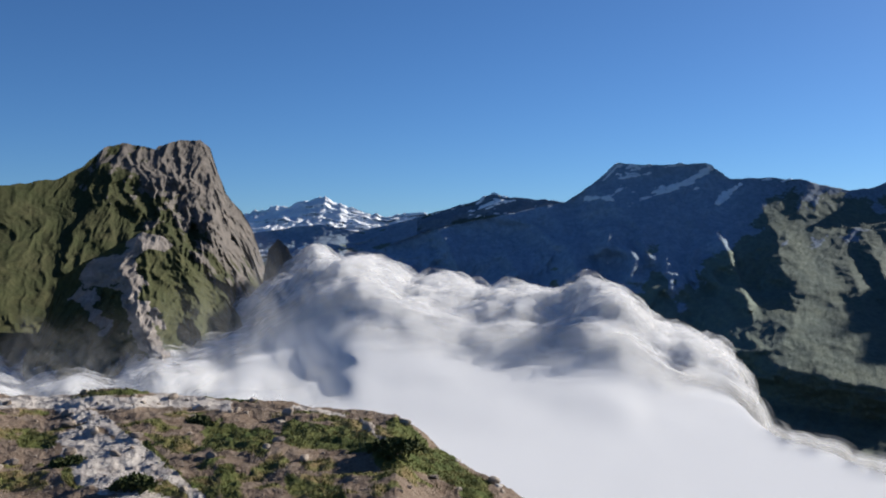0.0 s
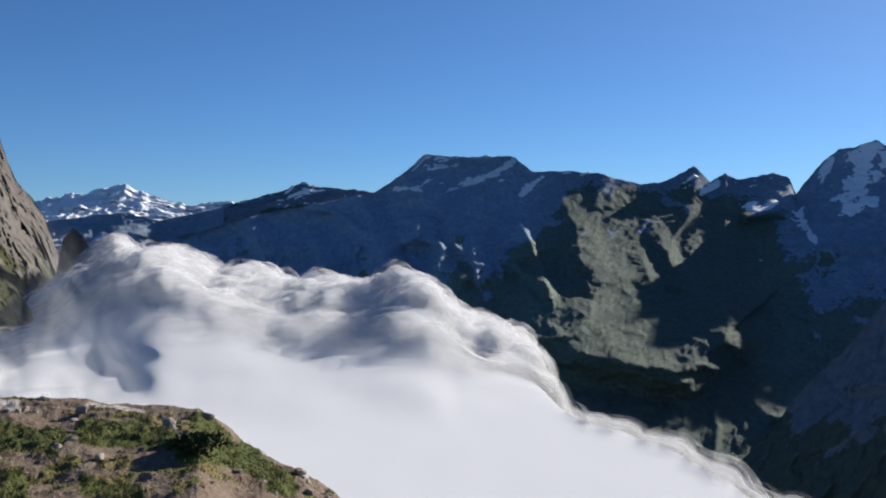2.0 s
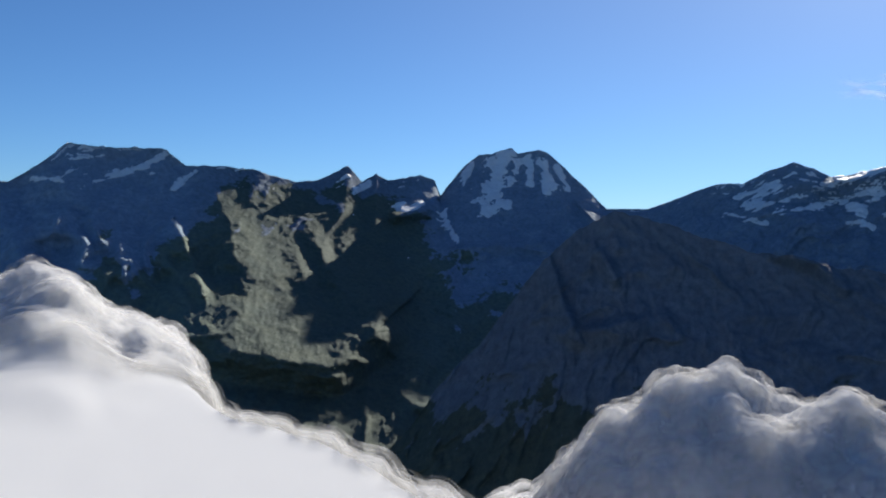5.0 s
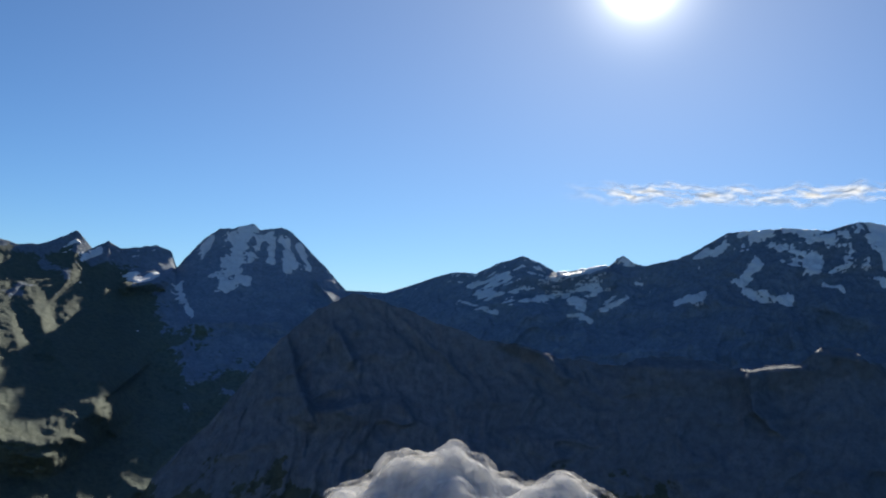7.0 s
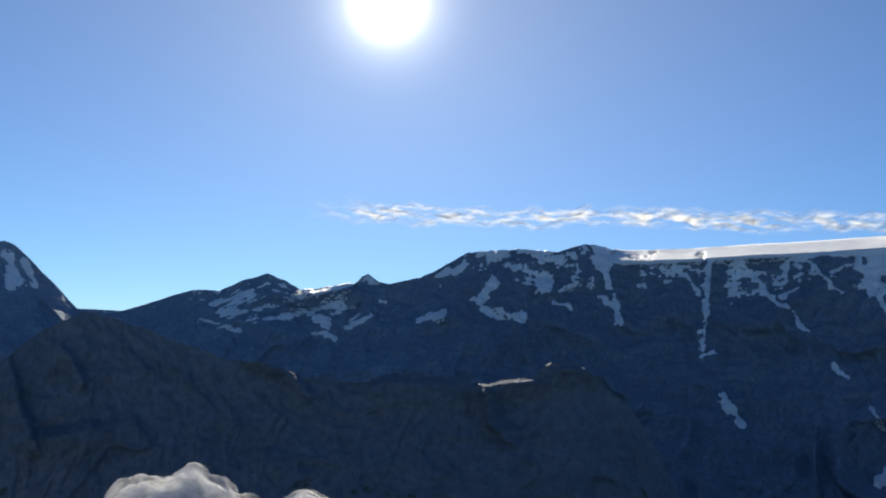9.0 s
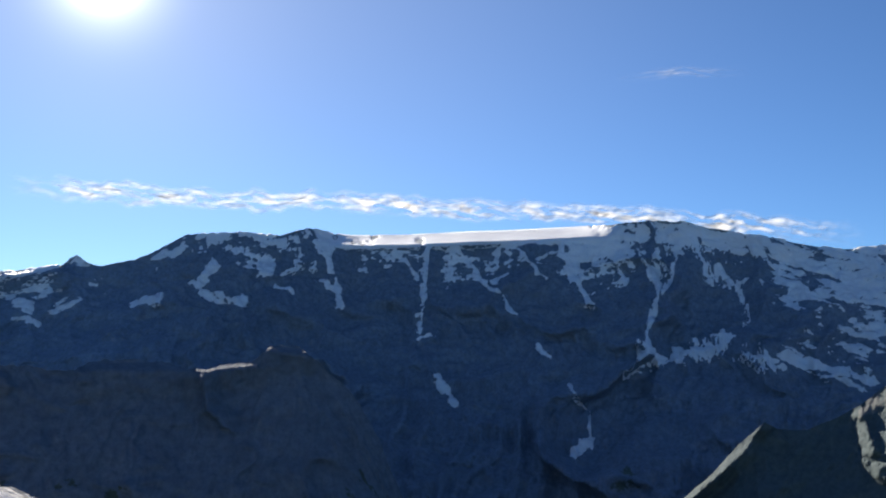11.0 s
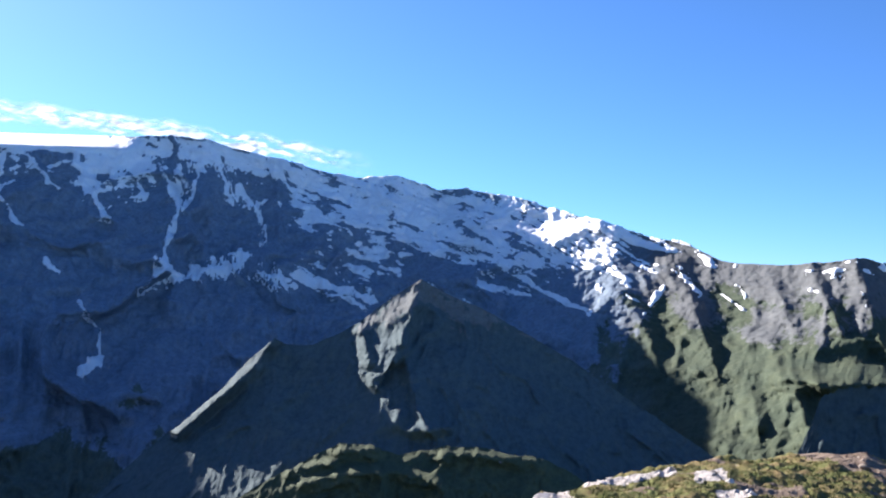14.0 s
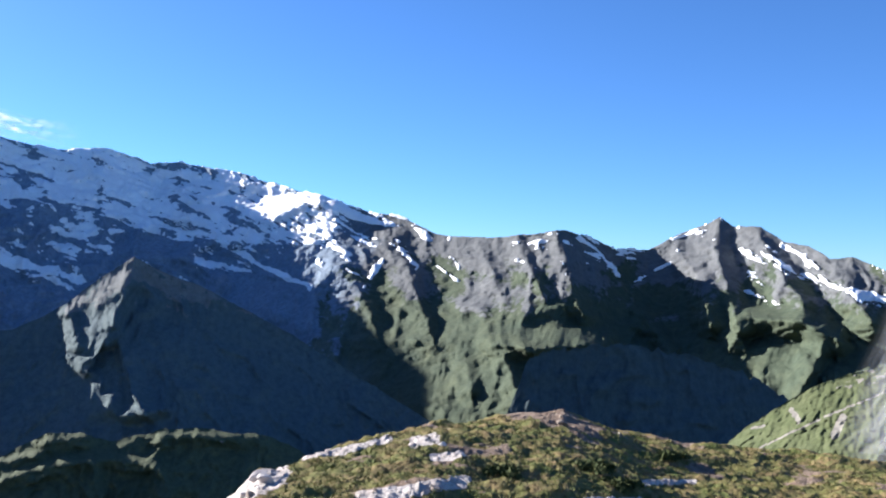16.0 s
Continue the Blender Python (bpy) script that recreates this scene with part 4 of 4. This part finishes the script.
def knoll_height(b, r):
    """The foreground's height at a bearing and a distance: down from the feet, over a saddle, up to a rounded brow and away."""
    rc = knots(KNOLL_REACH, b)
    zc = rc * np.tan(np.radians(knots(KNOLL_RISE, b)))
    rs = 0.5 * rc
    zs = np.minimum(rs * np.tan(np.radians(-18.0)), zc + 0.02 * rs)
    s1 = (r / rs).clip(0, 1)
    s2 = ((r - rs) / (rc - rs)).clip(0, 1)
    z = -1.65 + (zs + 1.65) * smooth(0.05, 1.0, s1)
    z = np.where(r > rs, zs + (zc - zs) * np.sin(s2 * np.pi / 2) ** 0.9, z)
    over = (r - rc).clip(0, None)
    z = z - 0.35 * over - 0.06 * over ** 2 * (over < 12) - np.where(over >= 12, 0.06 * 144 + 1.4 * (over - 12), 0)
    a = np.radians(b)
    x, y = r * np.sin(a), r * np.cos(a)
    far = smooth(3, 14, r)
    z = z + far * (0.22 * fbm(x / 4.5, y / 4.5, x * 0, 3, 0.5, 1) + 0.10 * fbm(x / 1.1, y / 1.1, x * 0 + 2, 3, 0.55, 2))
    return z


def knoll_cover(b, r, z):
    """Turf and bare white gypsum over the knoll, 0 to 1."""
    a = np.radians(b)
    x, y = r * np.sin(a), r * np.cos(a)
    e = np.degrees(np.arctan2(z, r))
    n = fbm(x / 3.2, y / 3.2, x * 0 + 5, 4, 0.58, 3)
    m = fbm(x / 0.9, y / 0.9, x * 0 + 8, 3, 0.6, 4)
    pale = np.zeros(b.shape)
    for path, w in (([(-25.2, -8.1), (-21.4, -8.2), (-18.5, -8.4), (-15.5, -8.4), (-12.4, -8.8)], 0.3),
                    ([(-21.1, -8.5), (-18.8, -9.5), (-17.0, -11.1), (-15.2, -12.7), (-13.8, -13.8)], 0.32),
                    ([(-19.9, -10.5), (-17.9, -12.2), (-16.7, -13.7)], 1.2),
                    ([(-4.7, -9.8), (-4.0, -10.5), (-2.6, -11.6)], 0.12),
                    ([(-8.6, -9.0), (-5.7, -9.5)], 0.1),
                    ([(109.0, -12.6), (110.6, -11.4), (112.0, -11.0)], 0.6),
                    ([(112.5, -10.2), (115.0, -9.8), (117.9, -9.1)], 0.2),
                    ([(119.4, -9.2), (120.5, -9.0)], 0.28),
                    ([(116.7, -12.3), (119.6, -11.8), (122.4, -11.2)], 0.3),
                    ([(120.5, -10.0), (122.0, -9.8)], 0.18),
                    ([(132.1, -10.8), (134.9, -10.6)], 0.15),
                    ([(127.1, -12.1), (132.1, -11.7)], 0.15)):
        d, _, _ = near_line(b, e, path)
        pale = np.maximum(pale, smooth(1.25, 0.75, d / w + 0.5 * m + 0.4 * n))
    lean = np.where(b < 60, -0.3, 0.42 - 0.2 * smooth(-9.0, -8.0, e))
    turf = smooth(-0.12, 0.16, n * 0.9 + m * 0.35 + lean)
    # patches of close dark turf on the earth
    lush = np.zeros(b.shape)
    for path, w in (([(-13.0, -10.4), (-10.5, -10.9)], 0.75),
                    ([(-8.6, -10.4), (-5.4, -10.8), (-3.4, -11.3)], 0.6),
                    ([(-12.4, -12.6), (-12.1, -13.5)], 0.6),
                    ([(-3.1, -11.9), (-0.1, -12.2), (2.2, -13.8)], 0.7),
                    ([(-2.8, -10.3), (-1.4, -11.1)], 0.5),
                    ([(-23.0, -10.1), (-21.6, -10.2)], 0.35),
                    ([(-20.8, -12.0), (-20.2, -12.4)], 0.35),
                    ([(-19.6, -7.9), (-16.7, -7.8)], 0.18),
                    ([(-13.9, -8.1), (-10.8, -8.5)], 0.15),
                    ([(-8.6, -13.3), (-6.0, -14.0)], 0.5),
                    ([(-16.7, -10.8), (-15.5, -12.1), (-14.2, -13.4)], 0.25)):
        d, _, _ = near_line(b, e, path)
        turf = np.maximum(turf, smooth(1.25, 0.75, d / w + 0.45 * m + 0.35 * n))
        lush = np.maximum(lush, smooth(1.3, 0.7, d / w + 0.4 * m + 0.35 * n))
    turf = turf * (1 - pale)
    return turf, pale, lush


def knoll_material():
    g = Graph("alpine_turf_and_earth")
    fine, mid, broad = g.noise(9.0, 6, 0.65), g.noise(1.6, 5, 0.6), g.noise(0.3, 4, 0.6)
    earth = g.mix(g.ramp(mid, 0.35, 0.65), (0.15, 0.105, 0.075), (0.215, 0.165, 0.125))
    earth = g.mix(g.ramp(fine, 0.52, 0.7), earth, (0.16, 0.115, 0.08))
    flecks = g.noise(17.0, 4, 0.7)
    earth = g.mix(g.ramp(flecks, 0.6, 0.68), earth, (0.4, 0.35, 0.29))
    earth = g.mix(g.ramp(flecks, 0.42, 0.36), earth, (0.075, 0.055, 0.04))
    turf = g.mix(g.ramp(broad, 0.42, 0.6), (0.14, 0.138, 0.048), (0.095, 0.118, 0.034))
    turf = g.mix(g.ramp(mid, 0.42, 0.62), turf, (0.20, 0.145, 0.07))
    turf = g.mix(g.ramp(fine, 0.5, 0.72), turf, (0.07, 0.06, 0.025))
    turf = g.mix(g.math("MULTIPLY", g.attr("lush"), 0.85), turf, g.mix(g.ramp(mid, 0.4, 0.65), (0.05, 0.068, 0.018), (0.085, 0.098, 0.026)))
    pale = g.mix(g.ramp(mid, 0.38, 0.66), (0.5, 0.455, 0.41), (0.37, 0.325, 0.29))
    pale = g.mix(g.ramp(fine, 0.52, 0.66), pale, (0.26, 0.23, 0.205))
    pale = g.mix(g.ramp(flecks, 0.4, 0.34), pale, (0.14, 0.12, 0.105))
    grain = g.math("MULTIPLY", g.math("SUBTRACT", g.math("ADD", fine, mid), 1.0), 0.7)
    colour = g.mix(g.ramp(g.math("ADD", g.attr("turf"), grain), 0.35, 0.65), earth, turf)
    colour = g.mix(g.ramp(g.math("ADD", g.attr("pale"), grain), 0.35, 0.6), colour, pale)
    return g.done(colour, 0.95, g.bump(g.math("ADD", fine, g.math("MULTIPLY", mid, 2.0)), 0.7, 0.12), 0.1)


kb = np.concatenate([np.arange(-60, -27, 1.0), np.arange(-27, 8, 0.06), np.arange(8, 106, 1.0), np.arange(106, 147, 0.06), np.arange(147, 300, 2.0), [300.0]])
kr = np.concatenate([np.linspace(0.0, 11, 16)[:-1], np.linspace(11, 42, 260), np.linspace(42, 130, 30)[1:]])[:, None]
KB, KR = np.broadcast_arrays(kb, kr)
KZ = knoll_height(KB, KR)
k_turf, k_pale, k_lush = knoll_cover(KB, KR, KZ)
kx, ky = KR * np.sin(np.radians(KB)), KR * np.cos(np.radians(KB))
# turf grows in hummocks, gypsum stands in broken ribs
hummock = billow(kx / 0.55, ky / 0.55, kx * 0, 3, 0.5, 2)
ribs = 0.6 * ridged(kx / 1.3, ky / 1.3, kx * 0 + 3, 4, 0.6, 1) + 0.55 * ridged(kx / 0.42, ky / 0.42, kx * 0 + 5, 3, 0.6, 3)
near = smooth(6, 14, KR)
KZ = KZ + near * (k_turf * 0.12 * (hummock - 0.35) + k_pale * np.where(KB < 60, 0.06, 0.13) * (ribs - 0.35) + 0.03 * fbm(kx / 0.25, ky / 0.25, kx * 0, 3, 0.6, 5))
KNOLL = knoll_material()
tagged(new("knoll_ground", grid_mesh("knoll_ground", polar(KB, KR, KZ), KNOLL, {"turf": k_turf, "pale": k_pale, "lush": k_lush})), "brown earth, alpine turf and white gypsum on the lookout's knoll", "ground", kind="structure")


def on_knoll(b, r):
    """The knoll's surface height, hummocks and all."""
    i, j = np.searchsorted(kb, b).clip(0, len(kb) - 1), np.searchsorted(kr[:, 0], r).clip(0, len(kr) - 1)
    return KZ[j, i], k_turf[j, i], k_pale[j, i]


def spots(count, seed, places):
    """Random bearings and distances inside the stretches given."""
    rng = np.random.RandomState(seed)
    bs, rs = [], []
    for b0, b1, share in places:
        k = int(count * share)
        bb = rng.uniform(b0, b1, k)
        reach = knots(KNOLL_REACH, bb)
        bs.append(bb)
        rs.append(reach * rng.uniform(0.62, 0.99, k))
    return np.concatenate(bs), np.concatenate(rs), rng


def grass_material():
    g = Graph("alpine_grass")
    tint = g.put("ShaderNodeNewGeometry").outputs["Random Per Island"]
    broad = g.noise(0.5, 3, 0.6)
    colour = g.mix(tint, (0.13, 0.13, 0.04), (0.24, 0.19, 0.08))
    colour = g.mix(g.ramp(broad, 0.4, 0.6), colour, (0.10, 0.11, 0.03), "MIX")
    return g.done(colour, 0.8, None, 0.1)


# tufts of grass: blades too many to count
gb, gr, rng = spots(15000, 5, [(-26, 7, 0.42), (107, 147, 0.58)])
gz, gt, _ = on_knoll(gb, gr)
chosen = gt > 0.45
gb, gr, gz = gb[chosen], gr[chosen], gz[chosen]
per = 6
n = len(gb) * per
lean = rng.uniform(0, 2 * np.pi, n)
size = rng.uniform(0.04, 0.11, n)
root = np.repeat(polar(gb, gr, gz - 0.02), per, 0) + np.stack([rng.normal(0, 0.05, n), rng.normal(0, 0.05, n), np.zeros(n)], -1)
side = np.stack([np.cos(lean), np.sin(lean), np.zeros(n)], -1) * 0.012
tip = root + np.stack([np.sin(lean) * size * 0.7, np.cos(lean) * size * 0.7, size], -1)
verts = np.stack([root - side, root + side, tip], 1).reshape(-1, 3)
me = bpy.data.meshes.new("grass")
me.from_pydata(verts.tolist(), [], np.arange(n * 3).reshape(-1, 3).tolist())
me.materials.append(grass_material())
tagged(new("grass", me), "short yellow-green alpine grass in tufts", "grass", kind="stuff")


def stone_material(name, light, dark, stain):
    g = Graph(name)
    fine, mid = g.noise(14, 5, 0.65), g.noise(3, 4, 0.6)
    tone = g.put("ShaderNodeObjectInfo").outputs["Random"]
    colour = g.mix(tone, light, dark)
    colour = g.mix(g.ramp(mid, 0.4, 0.7), colour, stain)
    return g.done(colour, 0.9, g.bump(fine, 0.6, 0.03), 0.15)


STONE = stone_material("grey_stone", (0.4, 0.34, 0.28), (0.22, 0.17, 0.13), (0.2, 0.17, 0.14))
GYPSUM_STONE = stone_material("gypsum_stone", (0.6, 0.56, 0.51), (0.45, 0.41, 0.37), (0.36, 0.32, 0.29))


def stone_mesh(seed, material, count=9, depth=(0.24, 0.42)):
    bm = bmesh.new()
    bmesh.ops.create_icosphere(bm, subdivisions=2, radius=0.5)
    rng = random.Random(seed)
    cuts = [(Vector((rng.gauss(0, 1), rng.gauss(0, 1), rng.gauss(0, 1))).normalized(), rng.uniform(*depth)) for _ in range(count)]
    for v in bm.verts:
        for normal, at in cuts:
            over = v.co.dot(normal) - at
            if over > 0:
                v.co -= normal * over
        v.co.z *= 0.7
    me = bpy.data.meshes.new("stone")
    bm.to_mesh(me)
    bm.free()
    me.materials.append(material)
    return me


stones = [stone_mesh(s, STONE) for s in range(7)]
boulders = [stone_mesh(s, GYPSUM_STONE, 18, (0.16, 0.34)) for s in range(7, 14)]
sb, sr, rng = spots(420, 9, [(-25, 6, 0.6), (108, 146, 0.4)])
sz, st, _ = on_knoll(sb, sr)
made = 0
for i in range(len(sb)):
    if st[i] > 0.6 or made >= 220:
        continue
    made += 1
    scale = 0.08 + 0.4 * rng.rand() ** 4
    x, y, z = polar(sb[i], sr[i], sz[i] + 0.1 * scale)
    ob = new("stone", stones[i % 7])
    ob.matrix_world = pose(x, y, z, rng.uniform(-20, 20), rng.uniform(-20, 20), rng.uniform(0, 360)) @ Matrix.Diagonal((scale, scale * rng.uniform(0.7, 1.2), scale * rng.uniform(0.7, 1.1), 1))
    tagged(ob, "weathered grey stone lying on the bare earth", "stone", "stones on the knoll")


def leaf_material():
    g = Graph("juniper_leaves")
    tint = g.put("ShaderNodeNewGeometry").outputs["Random Per Island"]
    return g.done(g.mix(tint, (0.03, 0.045, 0.015), (0.075, 0.085, 0.03)), 0.8, None, 0.1)


def bark_material():
    g = Graph("juniper_wood")
    return g.done(g.mix(g.ramp(g.noise(20.0, 4), 0.35, 0.65), (0.10, 0.07, 0.05), (0.18, 0.14, 0.11)), 0.9)


LEAF, BARK = leaf_material(), bark_material()


def shrub(b, r, wide, high, seed):
    """A low dark juniper: a few crooked stems and a cushion of small leaves."""
    rng = np.random.RandomState(seed)
    x, y, z = polar(b, r, float(on_knoll(np.array([b]), np.array([r]))[0][0]))
    top = tagged(new("shrub"), "low dark green juniper shrub on the slope", "shrub", "shrubs on the knoll")
    top.location = (x, y, z - 0.03)
    count = 900
    a, u = rng.uniform(0, 2 * np.pi, count), rng.rand(count)
    bulge = 1 + 0.3 * np.sin(3 * a + seed) + 0.2 * np.sin(5 * a)
    rad = np.sqrt(u) * wide * bulge
    hgt = high * np.sqrt((1 - (u ** 1.4)).clip(0, 1)) * rng.uniform(0.55, 1.05, count)
    at = np.stack([rad * np.cos(a), rad * np.sin(a), hgt], -1)
    d1, d2 = rng.normal(0, 0.045, (count, 3)), rng.normal(0, 0.045, (count, 3))
    leaves = bpy.data.meshes.new("foliage")
    leaves.from_pydata(np.stack([at - d1, at + d2, at + d1 + [0, 0, 0.05]], 1).reshape(-1, 3).tolist(), [], np.arange(count * 3).reshape(-1, 3).tolist())
    leaves.materials.append(LEAF)
    part("foliage", leaves, top)
    for k in range(4):
        bm = bmesh.new()
        turn = 2 * math.pi * k / 4 + seed
        tip = Vector((math.cos(turn) * wide * 0.6, math.sin(turn) * wide * 0.6, high * 0.6))
        bmesh.ops.create_cone(bm, segments=6, radius1=0.03, radius2=0.01, depth=tip.length, matrix=Matrix.Translation(tip / 2) @ tip.to_track_quat("Z", "Y").to_matrix().to_4x4())
        stem = bpy.data.meshes.new("stem")
        bm.to_mesh(stem)
        bm.free()
        stem.materials.append(BARK)
        part("stem", stem, top)
    return top


for k, (b, r, wide, high) in enumerate([(-2.7, 22.5, 0.5, 0.3), (-3.4, 23.2, 0.4, 0.22), (-20.6, 24.0, 0.4, 0.16), (-17.3, 20.8, 0.4, 0.18), (-13.8, 27.5, 0.3, 0.16),
                                        (124.6, 26.0, 0.5, 0.16), (129.5, 28.0, 0.55, 0.16), (131.0, 27.0, 0.45, 0.16), (133.6, 33.0, 0.4, 0.16)]):
    shrub(b, r, wide, high, k)

# a boulder on the brow's end, and pale stones along the brow
for b, share, scale in [(8.9, 0.96, 0.62), (0.85, 0.99, 0.34), (-10.9, 0.99, 0.4), (-13.9, 0.93, 0.5), (-13.4, 0.94, 0.35), (-2.2, 0.97, 0.3), (3.2, 0.97, 0.35), (4.2, 0.95, 0.42), (110.3, 0.92, 0.6), (110.9, 0.95, 0.7), (111.5, 0.9, 0.6), (114.2, 0.98, 0.4), (119.9, 0.9, 0.45), (121.0, 0.86, 0.4), (122.2, 0.8, 0.38)]:
    r = share * float(knots(KNOLL_REACH, b))
    z = float(on_knoll(np.array([b]), np.array([r]))[0][0])
    x, y, z = polar(b, r, z + 0.05 * scale)
    ob = new("boulder", boulders[int(abs(b) * 7) % 7])
    ob.matrix_world = pose(x, y, z, 7 * b % 30 - 15, 11 * b % 30 - 15, 37 * b % 360) @ Matrix.Diagonal((scale * 1.3, scale, scale * 0.9, 1))
    tagged(ob, "pale weathered boulder set in the turf", "boulder", "boulders on the knoll")
